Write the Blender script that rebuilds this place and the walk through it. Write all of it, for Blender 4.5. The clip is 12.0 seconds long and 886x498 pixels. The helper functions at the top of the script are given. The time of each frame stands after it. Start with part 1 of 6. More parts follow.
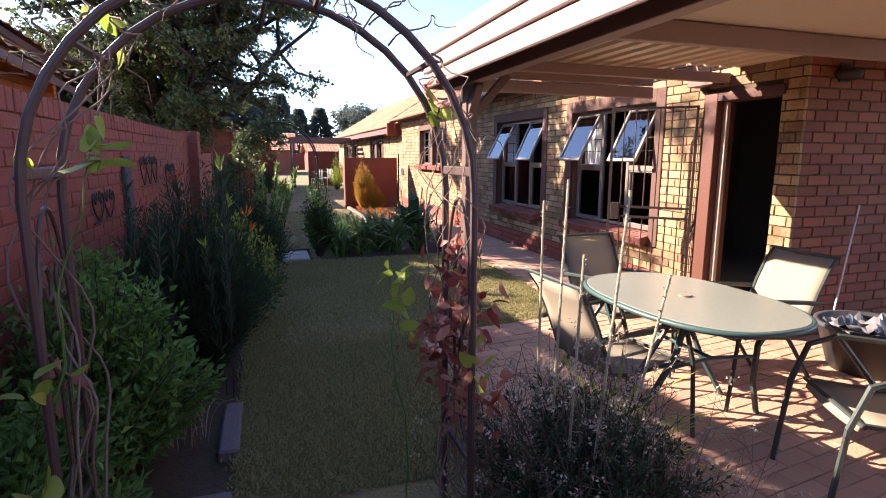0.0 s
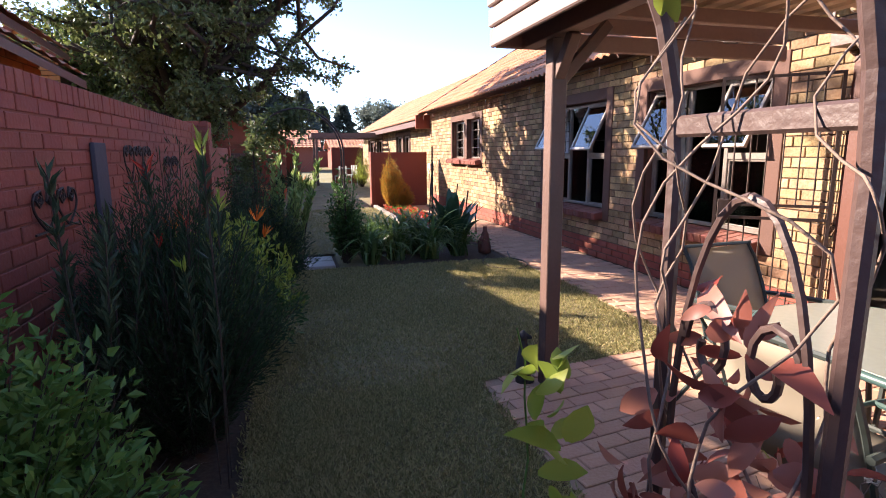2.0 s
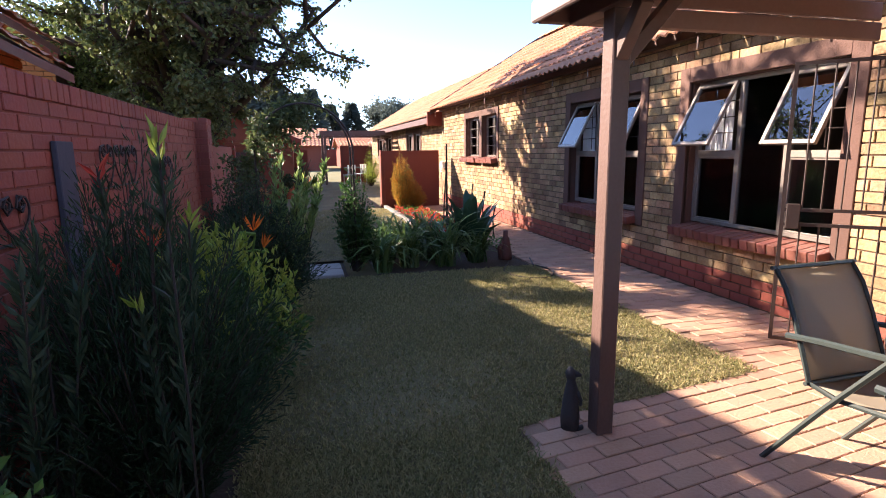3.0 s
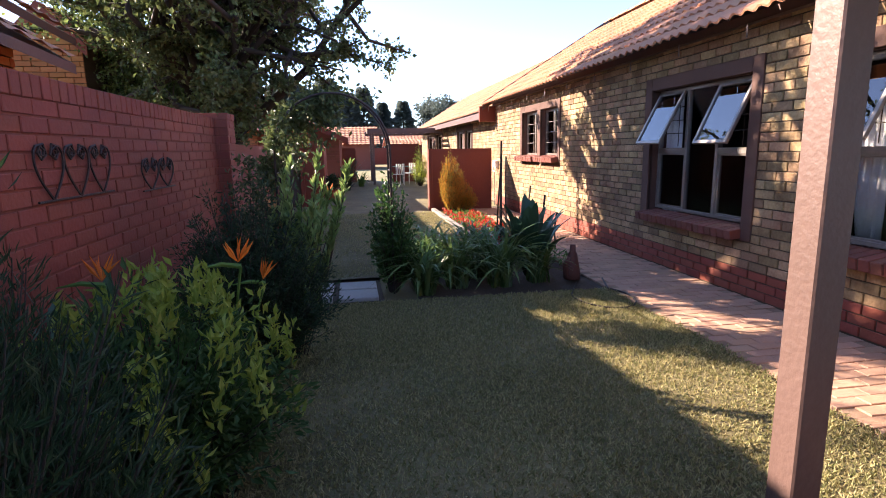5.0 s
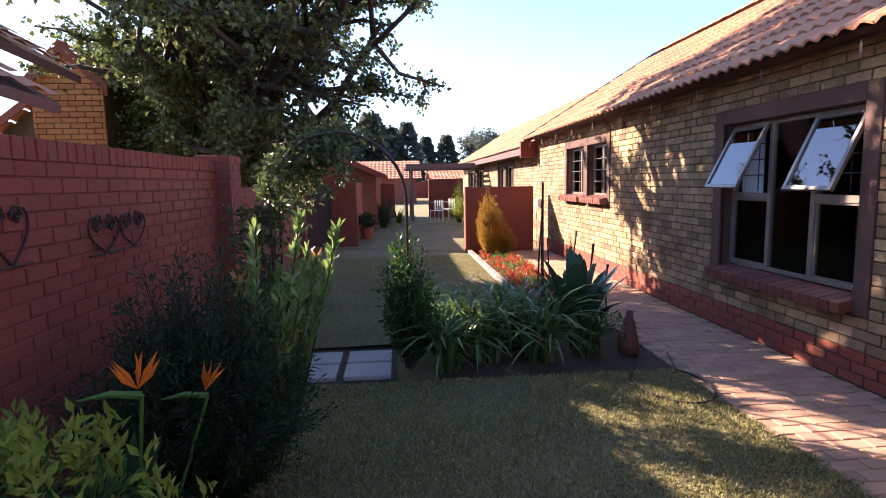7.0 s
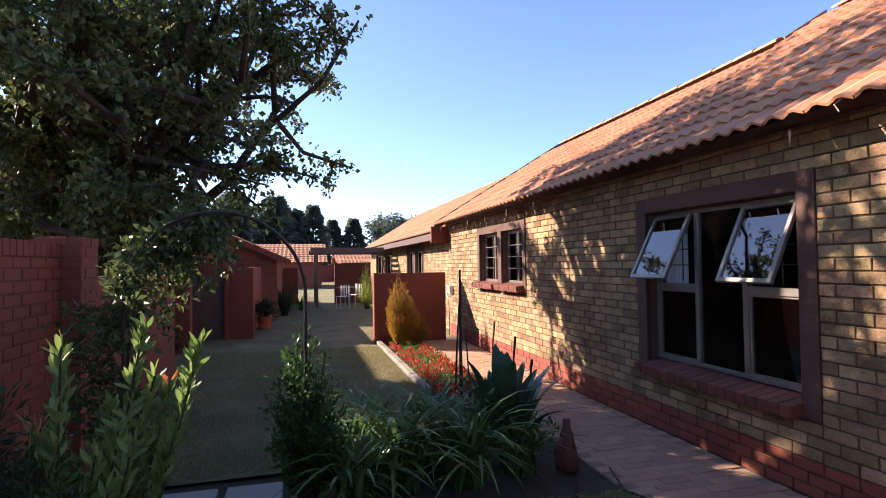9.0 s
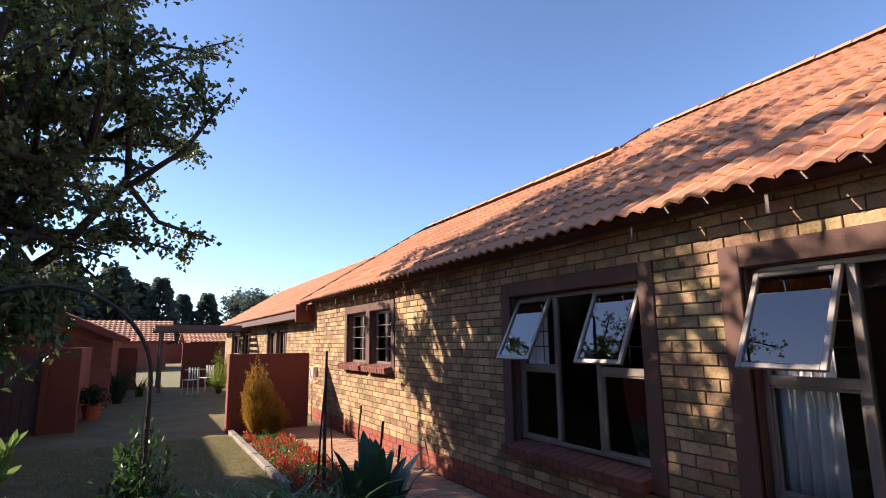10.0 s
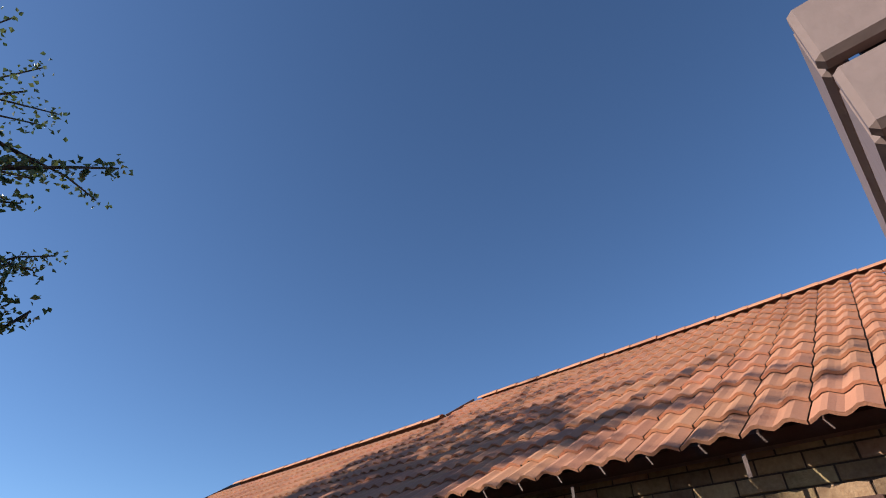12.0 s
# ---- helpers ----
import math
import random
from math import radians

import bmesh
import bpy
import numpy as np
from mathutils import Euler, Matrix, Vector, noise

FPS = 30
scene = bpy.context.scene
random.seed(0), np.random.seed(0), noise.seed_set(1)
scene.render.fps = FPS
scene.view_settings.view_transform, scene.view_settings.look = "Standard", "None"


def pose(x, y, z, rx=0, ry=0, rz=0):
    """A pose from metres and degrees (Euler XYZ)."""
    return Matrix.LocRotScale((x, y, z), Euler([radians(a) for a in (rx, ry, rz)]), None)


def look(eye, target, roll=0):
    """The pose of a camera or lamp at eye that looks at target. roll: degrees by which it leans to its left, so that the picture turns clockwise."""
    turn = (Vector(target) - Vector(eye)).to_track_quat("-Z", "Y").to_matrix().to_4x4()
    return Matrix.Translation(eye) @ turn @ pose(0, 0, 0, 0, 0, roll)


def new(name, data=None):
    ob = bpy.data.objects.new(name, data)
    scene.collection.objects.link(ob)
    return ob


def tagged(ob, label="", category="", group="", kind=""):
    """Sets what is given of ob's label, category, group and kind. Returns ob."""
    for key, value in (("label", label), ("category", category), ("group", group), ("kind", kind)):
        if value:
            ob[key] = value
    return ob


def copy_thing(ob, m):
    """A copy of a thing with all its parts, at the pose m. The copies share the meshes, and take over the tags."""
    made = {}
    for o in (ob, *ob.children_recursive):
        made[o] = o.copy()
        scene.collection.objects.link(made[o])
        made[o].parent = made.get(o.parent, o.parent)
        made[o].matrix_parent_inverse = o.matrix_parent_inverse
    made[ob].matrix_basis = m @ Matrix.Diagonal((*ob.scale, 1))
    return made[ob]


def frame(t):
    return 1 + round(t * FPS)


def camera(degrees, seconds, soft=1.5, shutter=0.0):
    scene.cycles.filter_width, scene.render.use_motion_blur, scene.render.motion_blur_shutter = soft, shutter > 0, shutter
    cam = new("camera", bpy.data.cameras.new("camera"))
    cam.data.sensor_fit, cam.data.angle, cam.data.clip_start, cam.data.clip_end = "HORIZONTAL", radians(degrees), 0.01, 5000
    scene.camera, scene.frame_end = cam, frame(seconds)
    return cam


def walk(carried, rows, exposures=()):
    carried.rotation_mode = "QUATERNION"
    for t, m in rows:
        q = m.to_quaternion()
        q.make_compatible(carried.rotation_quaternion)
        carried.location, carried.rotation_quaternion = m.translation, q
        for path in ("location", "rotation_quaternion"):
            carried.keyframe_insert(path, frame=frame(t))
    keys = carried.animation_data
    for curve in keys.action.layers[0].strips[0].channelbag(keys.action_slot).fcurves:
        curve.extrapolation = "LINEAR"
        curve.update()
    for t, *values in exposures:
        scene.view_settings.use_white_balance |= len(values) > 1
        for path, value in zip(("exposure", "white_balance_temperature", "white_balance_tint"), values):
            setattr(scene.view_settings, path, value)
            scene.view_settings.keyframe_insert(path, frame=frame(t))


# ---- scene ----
cam = camera(78.4, 12.0, soft=1.0)
METRES, EYE, TILT, LEAN, TURN = 4.7, 1.47, 0.0, 0.0, -18.1
ROWS = [
    (0.0, 0.0, 0.0, 0.0, 0.04, -9.76, -0.2),
    (0.5, -0.014, 0.058, -0.0054, 0.75, -9.75, -0.04),
    (1.0, -0.0308, 0.1188, -0.0098, 1.35, -9.87, 0.09),
    (1.5, -0.048, 0.1773, -0.0147, 1.82, -9.97, 0.23),
    (2.0, -0.0638, 0.2388, -0.0179, 2.32, -10.07, 0.38),
    (2.5, -0.0785, 0.3015, -0.0159, 2.77, -10.22, 0.5),
    (3.0, -0.0918, 0.3598, -0.0165, 3.21, -10.28, 0.6),
    (5.0, -0.113, 0.593, -0.0158, 8.55, -10.42, 0.92),
    (5.5, -0.1132, 0.644, -0.0106, 10.58, -10.45, 0.95),
    (6.0, -0.113, 0.6948, -0.0058, 12.26, -10.24, 1.0),
    (6.5, -0.1139, 0.7459, 0.0018, 13.05, -9.28, 1.05),
    (7.0, -0.1148, 0.7952, 0.0107, 13.14, -7.02, 1.06),
    (9.0, -0.1497, 0.9364, 0.0214, 3.39, 1.59, 0.78),
    (9.5, -0.1549, 0.9443, 0.0228, -4.13, 5.05, 0.69),
    (10.0, -0.1597, 0.943, 0.0261, -10.65, 9.65, 0.69),
    (10.5, -0.1597, 0.9411, 0.031, -16.56, 14.85, 0.72),
    (11.0, -0.1566, 0.9386, 0.0373, -22.24, 20.74, 0.8),
    (11.5, -0.1576, 0.9343, 0.0423, -26.53, 27.73, 0.9),
    (12.0, -0.1571, 0.9303, 0.0467, -28.77, 35.36, 1.03),
]
EXPOSURES = [(0.0, 2.33, 7000, 22), (2.5, 2.27, 7000, 21), (5.5, 2.37, 7100, 21), (7.0, 2.32, 7050, 22), (8.0, 2.05, 7050, 21),
             (9.5, 1.55, 7000, 18), (10.5, 1.15, 6850, 14), (11.0, 0.85, 6550, 12), (12.0, 0.42, 6150, 8)]
walk(cam, [(t, pose(0, 0, EYE, TILT, LEAN, TURN) @ pose(METRES * x, METRES * y, METRES * z, 90 + pitch, roll, yaw)) for t, x, y, z, yaw, pitch, roll in ROWS], EXPOSURES)

# ---- light ----
SUN_EL, SUN_AZ = 26.8, 34.0     # height, and turn from west towards north
sd = Vector((-math.cos(radians(SUN_AZ)) * math.cos(radians(SUN_EL)), math.sin(radians(SUN_AZ)) * math.cos(radians(SUN_EL)), math.sin(radians(SUN_EL))))
sun_data = bpy.data.lights.new("sun", "SUN")
sun_data.energy, sun_data.angle, sun_data.color = 5.0, radians(0.5), (1.0, 0.9, 0.76)
sun = new("sun", sun_data)
sun.matrix_world = look(sd * 60, (0, 0, 0))
world = bpy.data.worlds.new("sky")
scene.world = world
world.use_nodes = True
wn, wl = world.node_tree.nodes, world.node_tree.links
wn.clear()
sky = wn.new("ShaderNodeTexSky")
sky.sky_type, sky.sun_disc = "NISHITA", False
sky.sun_elevation = radians(SUN_EL)
sky.sun_rotation = math.atan2(sd.x, sd.y)
sky.air_density, sky.dust_density, sky.ozone_density, sky.altitude = 0.9, 0.9, 4.6, 1500
bgn = wn.new("ShaderNodeBackground")
bgn.inputs["Strength"].default_value = 0.115
wo = wn.new("ShaderNodeOutputWorld")
wl.new(sky.outputs[0], bgn.inputs["Color"])
wl.new(bgn.outputs[0], wo.inputs["Surface"])


# ---- materials ----
def material(name, colour, colour2=None, rough=0.8, scale=8.0, bump=0.2, fine=60.0, metal=0.0, per_piece=0.0, island=False, spec=0.4):
    """A surface: a base colour mottled towards a second at two scales, with fine relief; per_piece shifts the tone piece by piece."""
    m = bpy.data.materials.new(name)
    m.use_nodes = True
    n, l = m.node_tree.nodes, m.node_tree.links
    b = n["Principled BSDF"]
    tc = n.new("ShaderNodeNewGeometry")
    big, small = n.new("ShaderNodeTexNoise"), n.new("ShaderNodeTexNoise")
    big.inputs["Scale"].default_value, big.inputs["Detail"].default_value = scale * 0.25, 4
    small.inputs["Scale"].default_value, small.inputs["Detail"].default_value = fine, 5
    for t in (big, small):
        l.new(tc.outputs["Position"], t.inputs["Vector"])
    mixf = n.new("ShaderNodeMath")
    mixf.operation = "MULTIPLY_ADD"
    l.new(small.outputs["Fac"], mixf.inputs[0])
    mixf.inputs[1].default_value = 0.9
    half = n.new("ShaderNodeMath")
    half.operation = "MULTIPLY_ADD"
    l.new(big.outputs["Fac"], half.inputs[0])
    half.inputs[1].default_value, half.inputs[2].default_value = 1.5, -0.7
    l.new(half.outputs[0], mixf.inputs[2])
    ramp = n.new("ShaderNodeMix")
    ramp.data_type, ramp.clamp_factor = "RGBA", True
    c2 = colour2 or tuple(c * 0.7 for c in colour)
    ramp.inputs["A"].default_value, ramp.inputs["B"].default_value = (*colour, 1), (*c2, 1)
    l.new(mixf.outputs[0], ramp.inputs["Factor"])
    out = ramp.outputs["Result"]
    if per_piece:
        src = n.new("ShaderNodeNewGeometry").outputs["Random Per Island"] if island else n.new("ShaderNodeObjectInfo").outputs["Random"]
        mr = n.new("ShaderNodeMapRange")
        mr.inputs["To Min"].default_value, mr.inputs["To Max"].default_value = 1 - per_piece, 1 + per_piece * 0.7
        l.new(src, mr.inputs["Value"])
        hsv = n.new("ShaderNodeHueSaturation")
        l.new(mr.outputs["Result"], hsv.inputs["Value"])
        hr = n.new("ShaderNodeMapRange")
        hr.inputs["To Min"].default_value, hr.inputs["To Max"].default_value = 0.5 - per_piece * 0.04, 0.5 + per_piece * 0.04
        sh = n.new("ShaderNodeMath")
        sh.operation = "FRACT"
        mu = n.new("ShaderNodeMath")
        mu.operation = "MULTIPLY"
        mu.inputs[1].default_value = 7.31
        l.new(src, mu.inputs[0])
        l.new(mu.outputs[0], sh.inputs[0])
        l.new(sh.outputs[0], hr.inputs["Value"])
        l.new(hr.outputs["Result"], hsv.inputs["Hue"])
        l.new(out, hsv.inputs["Color"])
        out = hsv.outputs["Color"]
    l.new(out, b.inputs["Base Color"])
    b.inputs["Roughness"].default_value, b.inputs["Metallic"].default_value = rough, metal
    b.inputs["Specular IOR Level"].default_value = spec
    if bump:
        bp = n.new("ShaderNodeBump")
        bp.inputs["Strength"].default_value, bp.inputs["Distance"].default_value = bump, 0.01
        l.new(small.outputs["Fac"], bp.inputs["Height"])
        l.new(bp.outputs[0], b.inputs["Normal"])
    return m


def leaf_material(name, colour, colour2, translucent=0.35, rough=0.45, island=True):
    """Thin leaves: a tone leaf by leaf, a little light shining through."""
    m = bpy.data.materials.new(name)
    m.use_nodes = True
    n, l = m.node_tree.nodes, m.node_tree.links
    b, out = n["Principled BSDF"], n["Material Output"]
    mix = n.new("ShaderNodeMix")
    mix.data_type = "RGBA"
    mix.inputs["A"].default_value, mix.inputs["B"].default_value = (*colour, 1), (*colour2, 1)
    src = n.new("ShaderNodeNewGeometry").outputs["Random Per Island"] if island else n.new("ShaderNodeObjectInfo").outputs["Random"]
    l.new(src, mix.inputs["Factor"])
    l.new(mix.outputs["Result"], b.inputs["Base Color"])
    b.inputs["Roughness"].default_value = rough
    b.inputs["Specular IOR Level"].default_value = 0.35
    tr = n.new("ShaderNodeBsdfTranslucent")
    l.new(mix.outputs["Result"], tr.inputs["Color"])
    ms = n.new("ShaderNodeMixShader")
    ms.inputs[0].default_value = translucent
    l.new(b.outputs[0], ms.inputs[1])
    l.new(tr.outputs[0], ms.inputs[2])
    l.new(ms.outputs[0], out.inputs["Surface"])
    return m


FACE = material("face_brick", (0.42, 0.285, 0.155), (0.17, 0.09, 0.045), 0.88, 16, 0.8, 45, per_piece=0.42)
FACE_J = material("face_brick_far", (0.42, 0.285, 0.155), (0.17, 0.09, 0.045), 0.88, 16, 0.8, 45, per_piece=0.42, island=True)
MORTAR = material("mortar", (0.11, 0.075, 0.05), (0.06, 0.042, 0.03), 0.95, 12, 0.4, 90)
REDPAINT = material("painted_red_brick", (0.27, 0.06, 0.036), (0.19, 0.042, 0.028), 0.7, 5, 0.35, 40, per_piece=0.10)
REDPAINT_J = material("painted_red_brick_far", (0.27, 0.06, 0.036), (0.19, 0.042, 0.028), 0.7, 5, 0.35, 40, per_piece=0.10, island=True)
REDWALL = material("painted_red_wall", (0.22, 0.052, 0.03), (0.16, 0.04, 0.024), 0.75, 3, 0.4, 30)
PLASTER = material("brown_plaster", (0.115, 0.055, 0.04), (0.07, 0.035, 0.026), 0.8, 4, 0.3, 80)
TILE = material("roof_tile", (0.54, 0.255, 0.145), (0.42, 0.18, 0.10), 0.8, 5, 0.3, 70, per_piece=0.10)
TILE_J = material("roof_tile_far", (0.54, 0.255, 0.145), (0.42, 0.18, 0.10), 0.8, 5, 0.3, 70, per_piece=0.14, island=True)
PAVER = material("clay_paver", (0.47, 0.28, 0.19), (0.35, 0.19, 0.125), 0.85, 4, 0.4, 60, per_piece=0.14)
PAVER_J = material("clay_paver_far", (0.47, 0.28, 0.19), (0.35, 0.19, 0.125), 0.85, 4, 0.4, 60, per_piece=0.14, island=True)
SAND = material("joint_sand", (0.33, 0.21, 0.14), (0.2, 0.13, 0.085), 0.95, 20, 0.4, 120)
SOIL = material("soil", (0.09, 0.06, 0.04), (0.04, 0.028, 0.02), 0.95, 10, 1.0, 40)
LAWN = material("winter_lawn", (0.21, 0.165, 0.075), (0.07, 0.06, 0.026), 0.95, 6, 1.0, 60)
GROUND = material("far_ground", (0.20, 0.17, 0.08), (0.12, 0.12, 0.05), 0.95, 1, 0.5, 20)
WOODPAINT = material("brown_painted_wood", (0.125, 0.074, 0.062), (0.09, 0.053, 0.044), 0.5, 6, 0.25, 45)
FASCIA = material("fascia_paint", (0.27, 0.19, 0.175), (0.21, 0.15, 0.135), 0.5, 4, 0.15, 40)
ROOFSHEET = material("underside_sheet", (0.52, 0.43, 0.32), (0.42, 0.34, 0.25), 0.55, 3, 0.1, 30)
DARKSTEEL = material("dark_steel", (0.03, 0.024, 0.024), (0.05, 0.03, 0.025), 0.5, 10, 0.3, 80, metal=0.3)
ALU = material("window_aluminium", (0.30, 0.26, 0.23), (0.2, 0.17, 0.15), 0.35, 8, 0.05, 60, metal=0.5)
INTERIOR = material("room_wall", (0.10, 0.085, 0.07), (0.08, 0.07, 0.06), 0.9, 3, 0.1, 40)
BARK = material("bark", (0.055, 0.04, 0.032), (0.03, 0.022, 0.017), 0.9, 8, 1.0, 25)
KERBSTONE = material("mauve_kerb_concrete", (0.17, 0.14, 0.15), (0.10, 0.085, 0.09), 0.9, 6, 0.5, 50)
CONCRETE = material("concrete_slab", (0.42, 0.40, 0.37), (0.3, 0.29, 0.27), 0.85, 6, 0.4, 50)
LEAF = leaf_material("tree_leaf", (0.06, 0.09, 0.03), (0.12, 0.145, 0.055), 0.35, 0.38)
GREEN = leaf_material("shrub_leaf", (0.035, 0.09, 0.025), (0.07, 0.14, 0.035))

def glass(name, ior, tint):
    """Thin clear glass: reflects by its angle, otherwise lets light through."""
    m = bpy.data.materials.new(name)
    m.use_nodes = True
    n, l = m.node_tree.nodes, m.node_tree.links
    n.remove(n["Principled BSDF"])
    g, t, mix, f = n.new("ShaderNodeBsdfGlossy"), n.new("ShaderNodeBsdfTransparent"), n.new("ShaderNodeMixShader"), n.new("ShaderNodeFresnel")
    g.inputs["Roughness"].default_value = 0.01
    t.inputs["Color"].default_value = (*tint, 1)
    f.inputs["IOR"].default_value = ior
    l.new(f.outputs[0], mix.inputs[0])
    l.new(t.outputs[0], mix.inputs[1])
    l.new(g.outputs[0], mix.inputs[2])
    l.new(mix.outputs[0], n["Material Output"].inputs["Surface"])
    return m


GLASS = glass("window_glass", 1.45, (0.9, 0.92, 0.92))
SASHGLASS = glass("sash_glass", 2.6, (0.6, 0.62, 0.62))


# ---- building helpers ----
def thing(name, place=(0, 0, 0), label="", category="", group="", kind=""):
    e = new(name)
    e.location = place
    e.empty_display_size = 0.1
    return tagged(e, label, category, group, kind)


def link_mesh(name, me, mat, parent=None, label=""):
    ob = new(name, me)
    if mat and not me.materials:
        me.materials.append(mat)
    if parent:
        ob.parent = parent
    return tagged(ob, label)


def part(name, bm, mat, parent=None, label="", smooth=False):
    me = bpy.data.meshes.new(name)
    bm.to_mesh(me)
    bm.free()
    if smooth:
        me.shade_smooth()
    return link_mesh(name, me, mat, parent, label)


def pydata(name, verts, faces, mat, parent=None, label="", smooth=False):
    me = bpy.data.meshes.new(name)
    me.from_pydata(verts, [], faces)
    me.update()
    if smooth:
        me.shade_smooth()
    return link_mesh(name, me, mat, parent, label)


def add_box(bm, x0, x1, y0, y1, z0, z1, bevel=0.0, m=None):
    r = bmesh.ops.create_cube(bm, size=1.0)
    vs = r["verts"]
    for v in vs:
        v.co = Vector((x0 + (v.co.x + 0.5) * (x1 - x0), y0 + (v.co.y + 0.5) * (y1 - y0), z0 + (v.co.z + 0.5) * (z1 - z0)))
    if m is not None:
        bmesh.ops.transform(bm, matrix=m, verts=vs)
    if bevel:
        es = {e for v in vs for e in v.link_edges}
        bmesh.ops.bevel(bm, geom=list(es), offset=bevel, segments=1, affect="EDGES")


def box(x0, x1, y0, y1, z0, z1, bevel=0.0, m=None):
    bm = bmesh.new()
    add_box(bm, x0, x1, y0, y1, z0, z1, bevel, m)
    return bm


def add_tube(bm, pts, radii, sides=8, cap=True, flat=1.0):
    """A tube along points, with a radius each."""
    pts = [Vector(p) for p in pts]
    if not hasattr(radii, "__len__"):
        radii = [radii] * len(pts)
    rings, prev = [], None
    for i, p in enumerate(pts):
        d = (pts[min(i + 1, len(pts) - 1)] - pts[max(i - 1, 0)]).normalized()
        if prev is None:
            prev = d.orthogonal().normalized()
        u = (prev - d * prev.dot(d))
        u = u.normalized() if u.length > 1e-5 else d.orthogonal().normalized()
        prev = u
        w = d.cross(u)
        rings.append([bm.verts.new(p + (u * math.cos(2 * math.pi * k / sides) + w * math.sin(2 * math.pi * k / sides) * flat) * radii[i]) for k in range(sides)])
    for a, b in zip(rings, rings[1:]):
        for k in range(sides):
            bm.faces.new((a[k], a[(k + 1) % sides], b[(k + 1) % sides], b[k]))
    if cap:
        bm.faces.new(rings[0][::-1])
        bm.faces.new(rings[-1])


def tube(pts, radii, sides=8, flat=1.0):
    bm = bmesh.new()
    add_tube(bm, pts, radii, sides, True, flat)
    return bm


# ---- quick mesh makers ----
def rods(polys, sides=5):
    """Verts and faces of many thin tubes: each a list of points and a list of radii."""
    V, Fc = [], []
    for pts, rad in polys:
        pts = [Vector(p) for p in pts]
        if not hasattr(rad, "__len__"):
            rad = [rad] * len(pts)
        prev, start = None, len(V)
        for i, p in enumerate(pts):
            d = pts[min(i + 1, len(pts) - 1)] - pts[max(i - 1, 0)]
            d = d.normalized() if d.length > 1e-6 else Vector((0, 0, 1))
            u = d.orthogonal() if prev is None else prev - d * prev.dot(d)
            u = u.normalized() if u.length > 1e-5 else d.orthogonal().normalized()
            prev, w = u, d.cross(u)
            for k in range(sides):
                a = 2 * math.pi * k / sides
                V.append(p + (u * math.cos(a) + w * math.sin(a)) * rad[i])
        for i in range(len(pts) - 1):
            for k in range(sides):
                a, b = start + i * sides, start + (i + 1) * sides
                Fc.append((a + k, a + (k + 1) % sides, b + (k + 1) % sides, b + k))
        Fc.append(tuple(range(start + sides - 1, start - 1, -1)))
        e = start + (len(pts) - 1) * sides
        Fc.append(tuple(range(e, e + sides)))
    return V, Fc


def leaf_mesh(name, base, way, length, width, mat, parent=None, label="", fold=0.25, rng=None):
    """Folded leaves: arrays of feet and directions, lengths and widths."""
    rng = rng or np.random.default_rng(1)
    n = len(base)
    way = way / (np.linalg.norm(way, axis=1, keepdims=True) + 1e-9)
    side = np.cross(way, rng.normal(size=(n, 3)))
    side /= np.linalg.norm(side, axis=1, keepdims=True) + 1e-9
    up = np.cross(side, way)
    L = np.broadcast_to(np.asarray(length, float), (n,))[:, None]
    W = np.broadcast_to(np.asarray(width, float), (n,))[:, None]
    mid = base + way * L * 0.45
    v = np.stack([base, mid + side * W * 0.5 + up * W * fold, base + way * L - up * L * 0.08, mid - side * W * 0.5 + up * W * fold], 1).reshape(-1, 3)
    f = (np.arange(n)[:, None, None] * 4 + np.array([[0, 1, 2], [0, 2, 3]])[None]).reshape(-1, 3)
    return pydata(name, v.tolist(), f.tolist(), mat, parent, label)


def oval_leaves(name, base, way, length, width, mat, parent=None, label="", seed=1, curl=0.25, steps=5):
    """Rounded, curling leaves with a raised pair of halves."""
    rg = np.random.default_rng(seed)
    n = len(base)
    base, way = np.asarray(base, float), np.asarray(way, float)
    way = way / (np.linalg.norm(way, axis=1, keepdims=True) + 1e-9)
    side = np.cross(way, rg.normal(size=(n, 3)))
    side /= np.linalg.norm(side, axis=1, keepdims=True) + 1e-9
    up = np.cross(side, way)
    L = np.broadcast_to(np.asarray(length, float), (n,))[:, None]
    W = np.broadcast_to(np.asarray(width, float), (n,))[:, None]
    c = curl * rg.uniform(-0.6, 1.4, n)[:, None]
    rows = []
    for k in range(steps + 1):
        t = k / steps
        w = W * 0.5 * (math.sin(math.pi * min(0.995, 0.04 + 0.96 * t)) ** 0.75)
        mid = base + way * L * t - up * L * c * t * t
        wave = 0.12 * math.sin(5 * t)
        rows += [mid - side * w + up * w * (0.35 + wave), mid, mid + side * w + up * w * (0.35 - wave)]
    V = np.stack(rows, 1).reshape(-1, 3)
    m = 3 * (steps + 1)
    f = []
    for k in range(steps):
        f += [[3 * k, 3 * k + 1, 3 * k + 4, 3 * k + 3], [3 * k + 1, 3 * k + 2, 3 * k + 5, 3 * k + 4]]
    Fc = (np.arange(n)[:, None, None] * m + np.array(f)[None]).reshape(-1, 4)
    return pydata(name, V.tolist(), Fc.tolist(), mat, parent, label, smooth=True)


